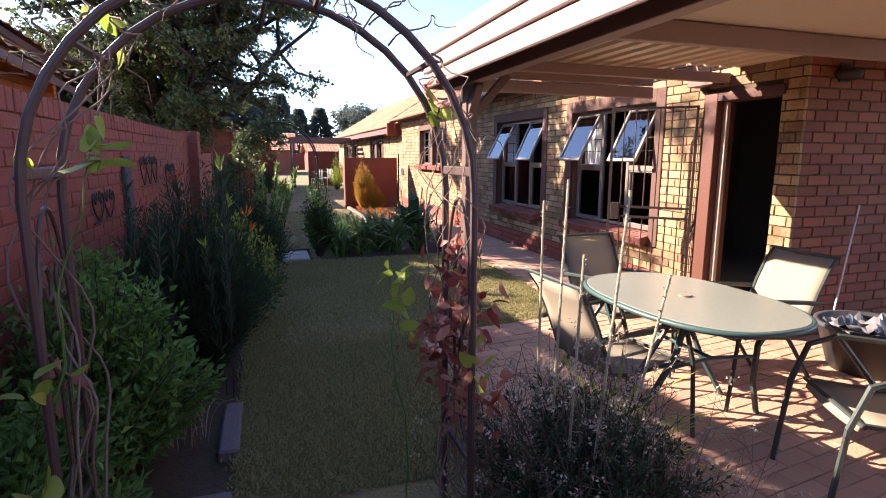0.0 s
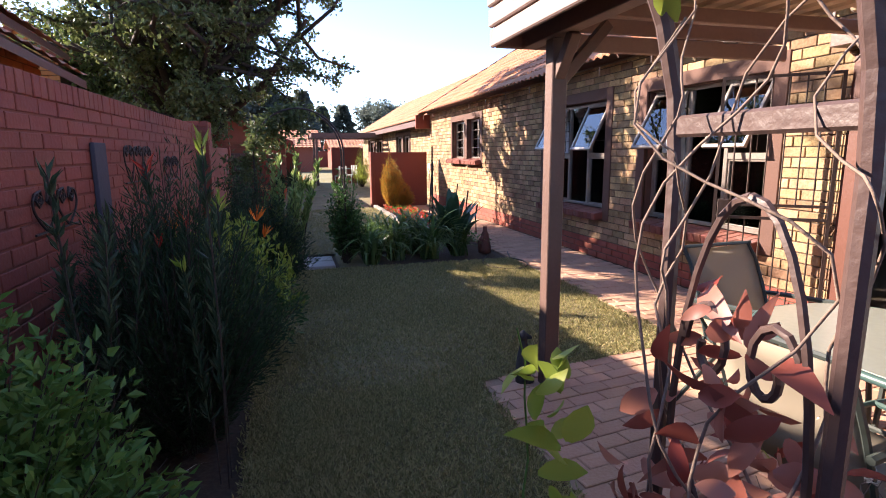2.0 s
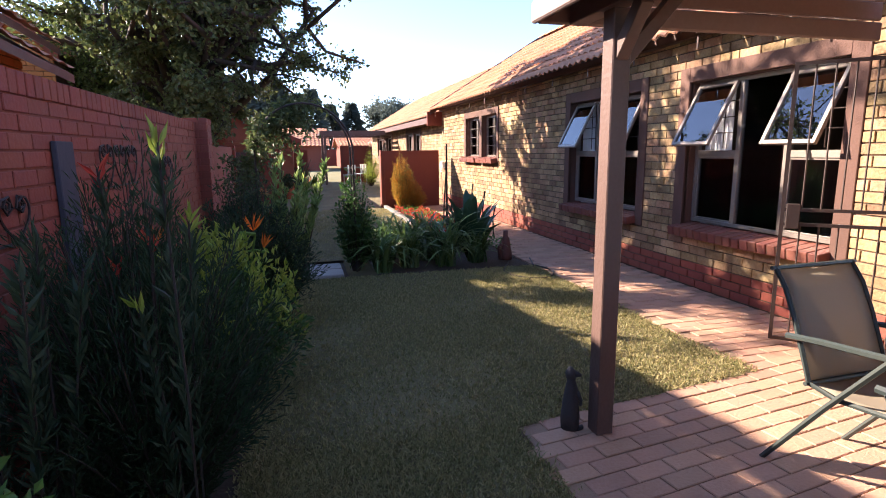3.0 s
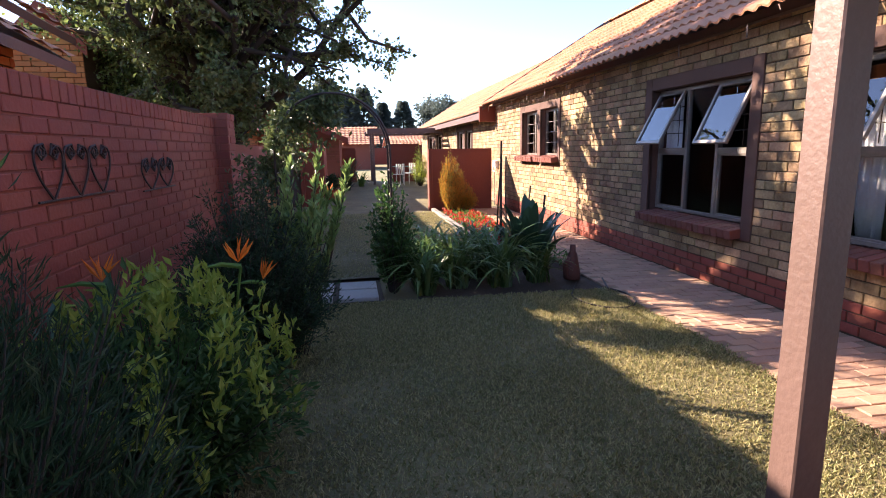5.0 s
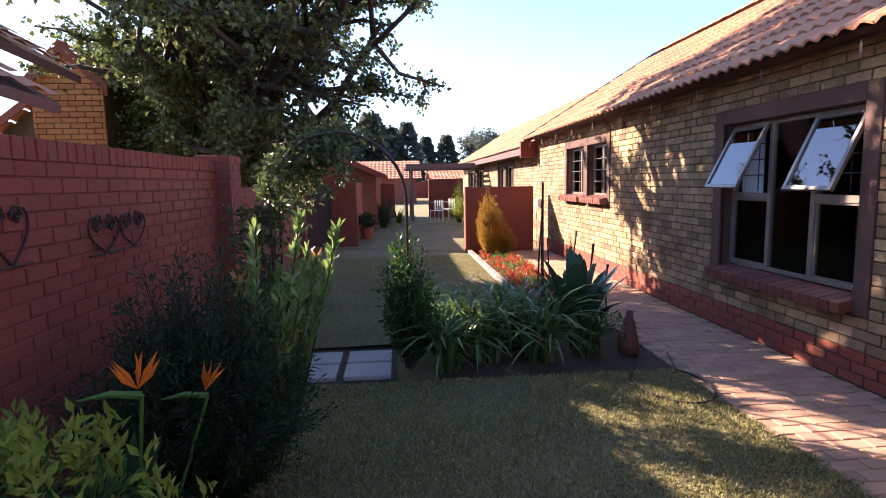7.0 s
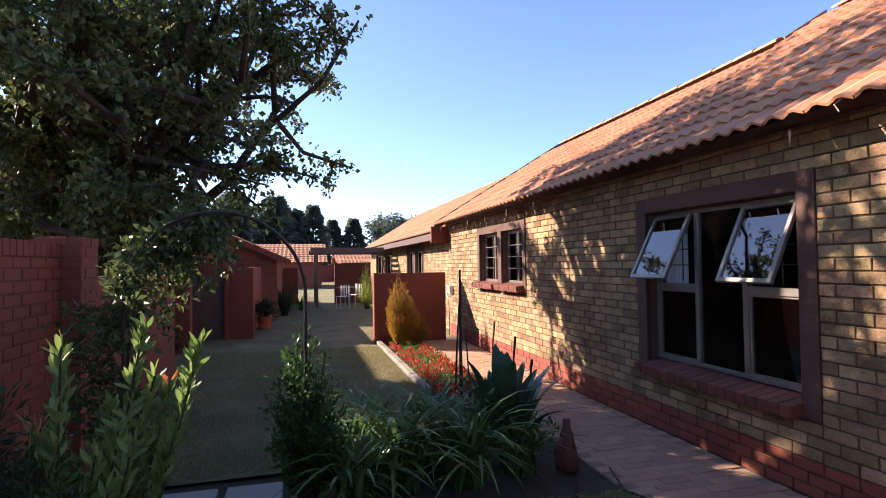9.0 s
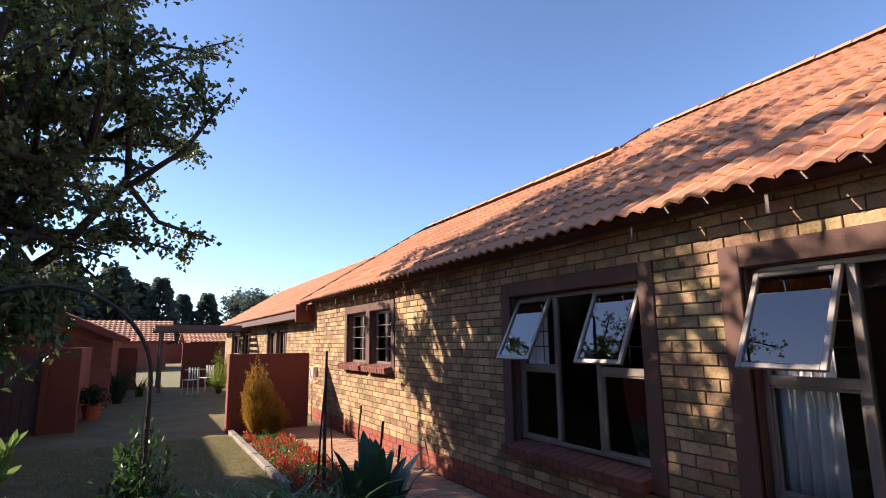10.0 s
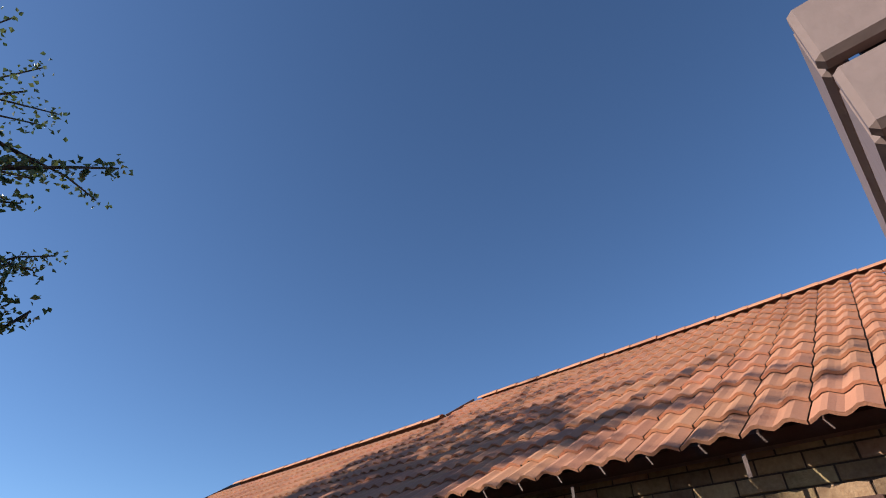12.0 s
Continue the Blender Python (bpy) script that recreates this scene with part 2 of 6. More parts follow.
def blade_mesh(name, feet, tips, width, mat, parent=None, label="", droop=0.3, steps=5):
    """Strap leaves: each bends from its foot over to its tip and tapers."""
    V, Fc = [], []
    for i, (a, b) in enumerate(zip(feet, tips)):
        a, b = Vector(a), Vector(b)
        w = width if not hasattr(width, "__len__") else width[i]
        flat = Vector((b.x - a.x, b.y - a.y, 0))
        s = Vector((-flat.y, flat.x, 0)).normalized() if flat.length > 1e-4 else Vector((1, 0, 0))
        s0 = len(V)
        for k in range(steps + 1):
            t = k / steps
            p = a.lerp(b, t)
            p.z += droop * 4 * t * (1 - t) * flat.length
            p -= flat * 0.18 * math.sin(math.pi * t)
            hw = w * 0.5 * (math.sin(math.pi * min(1, 0.18 + 0.82 * t)) ** 0.7 if k < steps else 0.02)
            V += [p - s * hw + Vector((0, 0, hw * 0.3)), p, p + s * hw + Vector((0, 0, hw * 0.3))]
        for k in range(steps):
            q = s0 + k * 3
            Fc += [(q, q + 1, q + 4, q + 3), (q + 1, q + 2, q + 5, q + 4)]
    return pydata(name, V, Fc, mat, parent, label)


def shrub(name, foot, rx, ry, h, stems, per, leaf, wide, mat, label, seed, twig=0.004, outward=0.6, bark=None, z_low=0.25, category="shrub", needle=False):
    """A bush: stems that rise from one foot and spread, with leaves along their outer part."""
    rng = np.random.default_rng(seed)
    e = thing(name, foot, label, category)
    polys, B, D = [], [], []
    for s in range(stems):
        a, q = rng.uniform(0, 2 * math.pi), rng.uniform(0, 1) ** 0.5
        hh = h * (1 - 0.5 * q ** 2) * rng.uniform(0.5, 1.12)
        q *= rng.uniform(0.8, 1.15)
        tip = np.array([rx * q * math.cos(a), ry * q * math.sin(a), hh])
        mid = np.array([tip[0] * 0.45, tip[1] * 0.45, hh * 0.55])
        f0 = np.array([tip[0], tip[1], 0]) * 0.15
        t = np.linspace(0, 1, 6)[:, None]
        pts = (1 - t) ** 2 * f0 + 2 * t * (1 - t) * mid + t ** 2 * tip
        polys.append(([tuple(p) for p in pts], [twig * (1.6 - 1.2 * k / 5) for k in range(6)]))
        tt = rng.uniform(z_low, 1.0, per)[:, None]
        c = (1 - tt) ** 2 * f0 + 2 * tt * (1 - tt) * mid + tt ** 2 * tip
        axis = 2 * (1 - tt) * (mid - f0) + 2 * tt * (tip - mid)
        axis /= np.linalg.norm(axis, axis=1, keepdims=True)
        r = rng.normal(size=(per, 3))
        d = axis * (1 - outward) + r / np.linalg.norm(r, axis=1, keepdims=True) * outward
        B.append(c + (r * (0.35 if needle else 0.5) * leaf) * (1 if needle else 0.8))
        D.append(d)
    B, D = np.concatenate(B), np.concatenate(D)
    v, f = rods(polys, 4)
    tagged(pydata("branchwork", v, f, bark or BARK, e), kind="stuff")
    L = leaf * rng.uniform(0.6, 1.15, len(B))
    tagged(leaf_mesh("foliage", B, D, L, L * wide, mat, e, rng=rng), kind="stuff")
    return e


# ---- plan, in metres ----
WX = 3.94                          # face of the house wall
EAVE_X, EAVE_Z, PITCH = 3.60, 2.43, 0.615
WIN_B, WIN_A = (4.87, 6.52), (7.33, 8.99)
HEAD, SILL = 2.03, 0.62
COURSE, BRICK = 0.083, 0.232
C_OPEN = ((12.02, 12.90), (13.07, 14.03))
PATIO_EDGE = ((1.14, 4.13), (2.85, 4.36))
lean = math.atan2(PATIO_EDGE[1][1] - PATIO_EDGE[0][1], PATIO_EDGE[1][0] - PATIO_EDGE[0][0])

# ---- ground ----
tagged(part("ground", box(-400, 400, -120, 700, -0.5, -0.045), GROUND), "dry winter grass and earth", "ground", kind="structure")
tagged(part("soil", box(-1.3, 3.94, -2.5, 16.0, -0.044, -0.03), SOIL), "bare dark garden soil", "soil", kind="structure")


def lawn_z(x, y):
    return 0.004 * math.sin(x * 3.1 + y * 1.3) + 0.003 * math.sin(y * 4.7 - x * 2.0)


def lawn_patch(name, outline_x, y0, y1, step=0.1, label="short dormant lawn"):
    """A sheet of turf between two edges given as functions of y."""
    V, Fc, n = [], [], 14
    rows = int((y1 - y0) / step) + 1
    for j in range(rows + 1):
        y = y0 + (y1 - y0) * j / rows
        a, b = outline_x(y)
        for i in range(n + 1):
            x = a + (b - a) * i / n
            V.append((x, y, lawn_z(x, y) if 0 < i < n else -0.02))
    for j in range(rows):
        for i in range(n):
            q = j * (n + 1) + i
            Fc.append((q, q + 1, q + n + 2, q + n + 1))
    return tagged(pydata(name, V, Fc, LAWN, smooth=True), label, "lawn", kind="structure")


def near_edges(y):
    if y < 4.13:
        return (-0.2, 1.12 + 0.01 * math.sin(y * 9))
    if y < 4.36:
        return (-0.2, 1.14 + (y - 4.13) / 0.23 * 1.71)
    return (-0.2 - 0.03 * math.sin(y * 2), 2.85 + 0.03 * math.sin(y * 3.3))


lawn_patch("lawn_near", near_edges, -2.0, 7.72, 0.05)
lawn_patch("lawn_far", lambda y: (-0.95 + 0.1 * math.sin(y) if y < 13 else -2.0, 2.17 if y < 15.9 else (3.2 if y < 24 else 1.5)), 8.75, 34.0, 0.25)
lawn_patch("lawn_arch_side", lambda y: (0.62, 0.95), 7.72, 8.75, 0.2)

# blades of grass over the near lawn
rng = np.random.default_rng(5)
def grass(name, count, y0, y1, lo, hi, seed):
    rg = np.random.default_rng(seed)
    y = rg.uniform(y0, y1, count)
    u = rg.uniform(0.0, 1.0, count)
    ed = np.array([near_edges(v) if y1 < 8 else (-0.9, 2.15) for v in y])
    x = ed[:, 0] + (ed[:, 1] - ed[:, 0]) * u + rg.normal(size=count) * 0.02
    b = np.stack([x, y, np.full(count, -0.004)], 1)
    d = rg.normal(size=(count, 3)) * 0.75
    d[:, 2] = np.abs(d[:, 2]) * 0.7 + 0.45
    L = rg.uniform(lo, hi, count)
    return leaf_mesh(name, b, d, L, L * 0.20 + 0.0016, GRASSBLADE, rng=rg)


GRASSBLADE = leaf_material("dry_grass_blade", (0.45, 0.38, 0.19), (0.15, 0.16, 0.055), 0.3, 0.7)
tagged(grass("grass_near", 150000, 2.2, 7.75, 0.014, 0.040, 11), "straw-coloured dormant grass blades", "grass", kind="stuff")
tagged(grass("grass_far", 50000, 8.8, 15.0, 0.015, 0.035, 12), "straw-coloured dormant grass blades", "grass", kind="stuff")

# ---- house walls ----
def wall_block(name, x0, x1, y0, y1, z0, z1, holes, mat, label=""):
    """A masonry core with its openings cut through."""
    bm = bmesh.new()
    ys = sorted({y0, y1, *[h[0] for h in holes], *[h[1] for h in holes]})
    for a, b in zip(ys, ys[1:]):
        z = z0
        for h in [h for h in holes if h[0] <= a + 1e-6 and h[1] >= b - 1e-6]:
            if h[2] > z:
                add_box(bm, x0, x1, a, b, z, h[2])
            z = h[3]
        add_box(bm, x0, x1, a, b, z, z1)
    return tagged(part(name, bm, mat), label, "wall", kind="structure")


DOOR = (3.40, 4.12)
W_HOLES = [(DOOR[0], DOOR[1], 0.0, 2.0), (WIN_B[0], WIN_B[1], SILL, HEAD), (WIN_A[0], WIN_A[1], SILL, HEAD)] + [(a, b, 1.22, 2.10) for a, b in C_OPEN]
wall_west = wall_block("wall_west", WX + 0.012, WX + 0.22, 3.218, 16.2, -0.1, 2.62, W_HOLES, MORTAR, "yellow-brown face brick house wall")
wall_far = wall_block("wall_far", 4.162, 4.36, 16.2, 32.0, -0.1, 2.6, [(19.8, 20.9, 1.15, 1.97), (21.15, 22.2, 1.15, 1.97), (25.4, 27.0, 1.15, 2.0), (27.6, 29.8, 1.15, 2.0)], MORTAR, "yellow-brown face brick house wall")
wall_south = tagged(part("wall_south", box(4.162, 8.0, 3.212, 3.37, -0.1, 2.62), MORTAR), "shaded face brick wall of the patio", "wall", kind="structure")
tagged(part("wall_back", box(3.96, 10.2, 16.0, 16.18, -0.1, 2.4), MORTAR), "plain brick inner wall", "wall", kind="structure")
room = thing("room", (0, 0, 0), "plain dim room behind the windows", "room", kind="structure")
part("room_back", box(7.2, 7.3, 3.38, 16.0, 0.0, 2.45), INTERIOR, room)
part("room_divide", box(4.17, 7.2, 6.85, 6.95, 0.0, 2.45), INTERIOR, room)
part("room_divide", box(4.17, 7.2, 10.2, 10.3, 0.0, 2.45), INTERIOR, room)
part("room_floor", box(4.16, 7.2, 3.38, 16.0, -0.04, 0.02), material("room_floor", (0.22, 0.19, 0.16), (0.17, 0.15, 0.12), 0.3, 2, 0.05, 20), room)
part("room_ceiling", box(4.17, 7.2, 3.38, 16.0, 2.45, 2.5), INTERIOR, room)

# face brick reddened and darkened for the patio wall's shade; also the lawn house's brick
RUST_SHADE_BRICK = material("rust_shade_brick", (0.25, 0.085, 0.045), (0.17, 0.058, 0.032), 0.85, 6, 0.5, 50, per_piece=0.2, island=True)
PIECES = []     # small pieces are laid at the end of the file


def brick_template(name, l, h, d, mat, seed, b=0.0035):
    """One brick with its face towards -x, edges worn and a little uneven."""
    rg = random.Random(seed)
    j = lambda s: rg.uniform(-s, s)
    V = []
    for (x, g) in ((d, 0.0), (b, 0.0), (0.0, b)):
        for sy, sz in ((-1, -1), (1, -1), (1, 1), (-1, 1)):
            V.append((x + (j(0.0012) if x < b + 1e-6 else 0), sy * (l / 2 - g) + j(0.0015), sz * (h / 2 - g) + j(0.0012)))
    Fc = [(8, 11, 10, 9)]
    for a in (0, 4):
        for k in range(4):
            Fc.append((a + k, a + 4 + k, a + 4 + (k + 1) % 4, a + (k + 1) % 4))
    me = bpy.data.meshes.new(name)
    me.from_pydata(V, [], Fc)
    me.materials.append(mat)
    me.update()
    return me


def lay_wall(parent, x, y0, y1, z0, z1, skip, mats, near, course=COURSE, brick=BRICK, axis="x", depth=0.03, gap=0.011, limit=300, offset=0.0, rowz=None, name="brick", seed=3, flip=False):
    """Courses of bricks on a wall face: those inside 'near' become parts, the rest one joined mesh."""
    rg = random.Random(seed)
    singles, V, Fc = [], [], []
    rows = int(round((z1 - z0) / course))
    for r in range(rows):
        z = z0 + (r + 0.5) * course
        off = (brick / 2 if r % 2 else 0) + offset
        k0 = int((y0 - off) / brick) - 1
        for k in range(k0, int((y1 - off) / brick) + 2):
            a, b = off + k * brick + gap / 2, off + (k + 1) * brick - gap / 2
            a, b = max(a, y0), min(b, y1)
            spans = [(a, b)]
            for s0, s1, t0, t1 in skip:
                if z + course * 0.35 > t0 and z - course * 0.35 < t1:
                    spans = [q for p, w in spans for q in ((p, min(w, s0)), (max(p, s1), w)) if q[1] - q[0] > 0.02]
            for a2, b2 in spans:
                if b2 - a2 < 0.025:
                    continue
                y = (a2 + b2) / 2
                proud = rg.uniform(-0.0025, 0.003)
                item = (y, z, b2 - a2, proud)
                if near(y, z) and len(singles) < limit and abs((b2 - a2) - (brick - gap)) < 0.002:
                    singles.append(item)
                else:
                    l, h = (b2 - a2) / 2, (course - gap) / 2
                    q, c = len(V), 0.003
                    j = lambda s: rg.uniform(-s, s)
                    for xx, g in ((depth, 0), (c, 0), (0, c)):
                        for sy, sz in ((-1, -1), (1, -1), (1, 1), (-1, 1)):
                            V.append([proud + xx, y + sy * (l - g) + j(0.001), z + sz * (h - g) + j(0.001)])
                    Fc += [(q + 8, q + 11, q + 10, q + 9)] + [(q + s + i, q + s + 4 + i, q + s + 4 + (i + 1) % 4, q + s + (i + 1) % 4) for s in (0, 4) for i in range(4)]
    def world(p):
        if axis == "x":
            return (x - p[0] if flip else x + p[0], p[1], p[2])
        return (p[1], x + p[0], p[2])
    flipn = flip or axis == "y"
    W = [world(p) for p in V]
    if flipn:
        Fc = [f[::-1] for f in Fc]
    if W:
        tagged(pydata(name + "_courses", W, Fc, mats[1], parent), kind="stuff")
    PIECES.append((parent, name, mats[0], singles, x, axis, course - gap, brick - gap, depth, flip, seed))


BAND = 0.14
def banded(o, w=BAND):
    return (o[0] - w, o[1] + w, SILL - 0.12, HEAD + w)


skips = [banded(WIN_A), banded(WIN_B), (DOOR[0] - 0.0, DOOR[1] + 0.08, -0.1, 2.04), (C_OPEN[0][0] - 0.13, C_OPEN[1][1] + 0.13, 1.12, 2.24)]
lay_wall(wall_west, WX, 3.20, 16.2, 0.25, 2.62, skips, (FACE, FACE_J), lambda y, z: 6.4 < y < 11.4)
lay_wall(wall_west, WX, 3.20, 16.2, 0.0, 0.25, skips, (REDPAINT, REDPAINT_J), lambda y, z: 5.0 < y < 10, limit=80, name="plinth_brick", seed=8)
lay_wall(wall_far, 4.15, 16.2, 32.0, 0.0, 2.6, [(19.7, 22.3, 1.05, 2.1), (25.3, 29.9, 1.05, 2.1)], (FACE, FACE_J), lambda y, z: False, seed=9)
# the patio's shade is put into this wall's brick colour
lay_wall(wall_south, 3.20, 3.972, 7.9, 0.0, 2.62, [], (RUST_SHADE_BRICK, RUST_SHADE_BRICK), lambda y, z: False, axis="y", seed=10)

# ---- plaster bands, sills and windows ----
def band(name, y0, y1, z0, z1, w, mid=None):
    """A plastered surround standing proud of the bricks, with its reveals."""
    bm = bmesh.new()
    f0, f1, back = WX - 0.012, WX + 0.03, WX + 0.20
    add_box(bm, f0, f1, y0 - w, y0, z0 - 0.11, z1 + w, 0.004)
    add_box(bm, f0, f1, y1, y1 + w, z0 - 0.11, z1 + w, 0.004)
    add_box(bm, f0 + 0.001, f1, y0, y1, z1, z1 + w, 0.004)
    if mid:
        add_box(bm, f0 + 0.001, f1, mid[0], mid[1], z0, z1, 0.004)
        add_box(bm, f1, back, mid[0] - 0.001, mid[1] + 0.001, z0, z1)
    add_box(bm, f1, back, y0 - 0.02, y0 + 0.006, z0, z1 + 0.002)
    add_box(bm, f1, back, y1 - 0.006, y1 + 0.02, z0, z1 + 0.002)
    add_box(bm, f1, back, y0, y1, z1 - 0.006, z1 + 0.02)
    return tagged(part(name, bm, PLASTER), "dark brown plaster window surround", "window surround", kind="structure")


band("surround_near", WIN_B[0], WIN_B[1], SILL, HEAD, BAND)
band("surround_mid", WIN_A[0], WIN_A[1], SILL, HEAD, BAND)
band("surround_far", C_OPEN[0][0], C_OPEN[1][1], 1.24, 2.10, 0.12, (C_OPEN[0][1], C_OPEN[1][0]))


# red paint made browner and darker, with the shade on the sills in its colour
SILLPAINT = material("shade_toned_red_sill", (0.19, 0.056, 0.038), (0.12, 0.04, 0.03), 0.75, 8, 0.4, 40, per_piece=0.16)


def brick_sill(y0, y1, z, reach=0.13, name="brick_sill"):
    """Bricks on edge, sloping outwards, painted red."""
    e = thing(name, (WX, (y0 + y1) / 2, z), "red painted brick-on-edge window sill", "window sill", "brick window sills")
    n = int(round((y1 - y0) / 0.098))
    w = (y1 - y0) / n
    me0 = None
    rg = random.Random(int(y0 * 10))
    bm = box(-reach + 0.01, 0.14, -(y1 - y0) / 2 + 0.01, (y1 - y0) / 2 - 0.01, -0.085, -0.012)
    core = part("bedding", bm, MORTAR, e)
    for k in range(n):
        if me0 is None:
            ob = part("sill_brick", box(-reach, 0.13, -w / 2 + 0.004, w / 2 - 0.004, -0.09, 0.0, 0.006), SILLPAINT, e)
            me0 = ob.data
        else:
            ob = link_mesh("sill_brick", me0, None, e)
        ob.location = (rg.uniform(-0.004, 0.004), -(y1 - y0) / 2 + (k + 0.5) * w, rg.uniform(-0.003, 0.003) + 0.0)
        ob.rotation_euler = (0, -0.16, 0)
    core.rotation_euler = (0, -0.16, 0)
    return e


brick_sill(WIN_A[0] - 0.02, WIN_A[1] + 0.06, SILL)
brick_sill(WIN_B[0] - 0.02, WIN_B[1] + 0.06, SILL)
brick_sill(C_OPEN[0][0] - 0.06, C_OPEN[0][1] + 0.04, 1.24, 0.15)
brick_sill(C_OPEN[1][0] - 0.02, C_OPEN[1][1] + 0.12, 1.24, 0.15)


def frame_ring(y0, y1, z0, z1, x0, x1, w):
    bm = bmesh.new()
    add_box(bm, x0, x1, y0, y0 + w, z0, z1, 0.003)
    add_box(bm, x0, x1, y1 - w, y1, z0, z1, 0.003)
    add_box(bm, x0 + 0.001, x1 - 0.001, y0 + w, y1 - w, z0, z0 + w, 0.003)
    add_box(bm, x0 + 0.001, x1 - 0.001, y0 + w, y1 - w, z1 - w, z1, 0.003)
    return bm


def big_window(name, y0, y1, z0, z1, x, angles):
    """Three lights: the outer two have a top-hung sash pushed open above a fixed pane."""
    e = thing(name, (0, 0, 0), "brown aluminium window with two top-hung sashes pushed open", "window", kind="structure")
    m1, m2, tr = y0 + 0.34 * (y1 - y0), y0 + 0.66 * (y1 - y0), z0 + 0.50 * (z1 - z0)
    part("window_frame", frame_ring(y0, y1, z0, z1, x, x + 0.05, 0.035), ALU, e)
    for m in (m1, m2):
        part("mullion", box(x - 0.004, x + 0.05, m - 0.024, m + 0.024, z0 + 0.035, z1 - 0.035, 0.003), ALU, e)
    part("pane", box(x + 0.02, x + 0.025, m1 + 0.024, m2 - 0.024, z0 + 0.035, z1 - 0.035), GLASS, e).visible_shadow = False
    for a, b, ang in ((y0 + 0.035, m1 - 0.024, angles[0]), (m2 + 0.024, y1 - 0.035, angles[1])):
        part("transom", box(x - 0.002, x + 0.05, a, b, tr - 0.03, tr + 0.03, 0.003), ALU, e)
        part("bead", frame_ring(a, b, z0 + 0.035, tr - 0.03, x + 0.01, x + 0.035, 0.018), ALU, e)
        part("pane", box(x + 0.02, x + 0.025, a + 0.018, b - 0.018, z0 + 0.05, tr - 0.045), GLASS, e).visible_shadow = False
        hgt, wid = z1 - 0.035 - tr - 0.03 + 0.02, b - a
        sash = part("sash", frame_ring(-wid / 2, wid / 2, -hgt, 0, -0.02, 0.012, 0.034), ALU, e)
        pane = part("sash_pane", box(-0.006, -0.001, -wid / 2 + 0.034, wid / 2 - 0.034, -hgt + 0.034, -0.034), SASHGLASS, sash)
        pane.visible_shadow = False
        part("stay", box(-0.01, 0.0, -wid / 2 + 0.01, -wid / 2 + 0.022, -hgt * 0.55, -hgt * 0.5), DARKSTEEL, sash)
        sash.location = (x - 0.012, (a + b) / 2, z1 - 0.035)
        sash.rotation_euler = (0, radians(ang), 0)
        # burglar bars behind the sash
        part("burglar_bars", tube_grid(a, b, tr + 0.05, z1 - 0.05, x + 0.08), DARKSTEEL, e)
    return e


def tube_grid(a, b, z0, z1, x):
    bm = bmesh.new()
    for k in range(1, 4):
        z = z0 + (z1 - z0) * k / 4
        add_tube(bm, [(x, a, z), (x, b, z)], 0.005, 5)
    add_tube(bm, [(x, (a + b) / 2, z0), (x, (a + b) / 2, z1)], 0.005, 5)
    return bm


big_window("window_near", WIN_B[0] + 0.008, WIN_B[1] - 0.008, SILL + 0.03, HEAD - 0.008, WX + 0.10, (26, 27))
big_window("window_mid", WIN_A[0] + 0.008, WIN_A[1] - 0.008, SILL + 0.03, HEAD - 0.008, WX + 0.10, (25, 27))
for a, b in C_OPEN:
    e = thing("window_small", (0, 0, 0), "small recessed brown window with burglar bars", "window", kind="structure")
    part("window_frame", frame_ring(a + 0.008, b - 0.008, 1.25, 2.09, WX + 0.10, WX + 0.15, 0.04), ALU, e)
    part("mullion", box(WX + 0.102, WX + 0.148, a + 0.40, a + 0.44, 1.29, 2.05), ALU, e)
    part("pane", box(WX + 0.12, WX + 0.125, a + 0.05, b - 0.05, 1.29, 2.05), GLASS, e).visible_shadow = False
    part("burglar_bars", tube_grid(a + 0.05, b - 0.05, 1.3, 2.05, WX + 0.09), ALU, e)
    part("blind", box(WX + 0.16, WX + 0.165, a + 0.02, b - 0.02, 1.26, 2.08), material("blind_cloth", (0.30, 0.29, 0.27), (0.24, 0.23, 0.21), 0.9, 4, 0.1, 50), e)
for a, b in ((19.8, 20.9), (21.15, 22.2), (25.4, 27.0), (27.6, 29.8)):
    e = thing("window_distant", (0, 0, 0), "small brown window in the far wall", "window", kind="structure")
    bm = frame_ring(a - 0.12, b + 0.12, 1.03, 2.12, 4.135, 4.16, 0.12)
    part("surround", bm, PLASTER, e)
    part("window_frame", frame_ring(a, b, 1.15, 1.97, 4.22, 4.27, 0.05), ALU, e)
    part("mullion", box(4.22, 4.27, (a + b) / 2 - 0.03, (a + b) / 2 + 0.03, 1.2, 1.92), ALU, e)
    part("pane", box(4.24, 4.245, a + 0.05, b - 0.05, 1.2, 1.92), GLASS, e).visible_shadow = False
    part("backing", box(4.40, 4.42, a - 0.1, b + 0.1, 1.0, 2.1), MORTAR, e)

CURTAIN = material("curtain_cloth", (0.78, 0.78, 0.80), (0.68, 0.68, 0.70), 0.9, 3, 0.1, 60)
def curtain(y0, y1, z0, z1, x):
    V, Fc, n = [], [], 40
    for i in range(n + 1):
        t = i / n
        for z in (z1, z0):
            V.append((x + 0.025 * math.sin(t * 34) * (1.0 if z == z0 else 0.7), y0 + (y1 - y0) * t, z))
    for i in range(n):
        Fc.append((2 * i, 2 * i + 1, 2 * i + 3, 2 * i + 2))
    ob = pydata("curtain", V, Fc, CURTAIN, smooth=True)
    md = ob.modifiers.new("cloth", "SOLIDIFY")
    md.thickness = 0.003
    return tagged(ob, "pale hanging curtain behind the window", "curtain", "curtains")


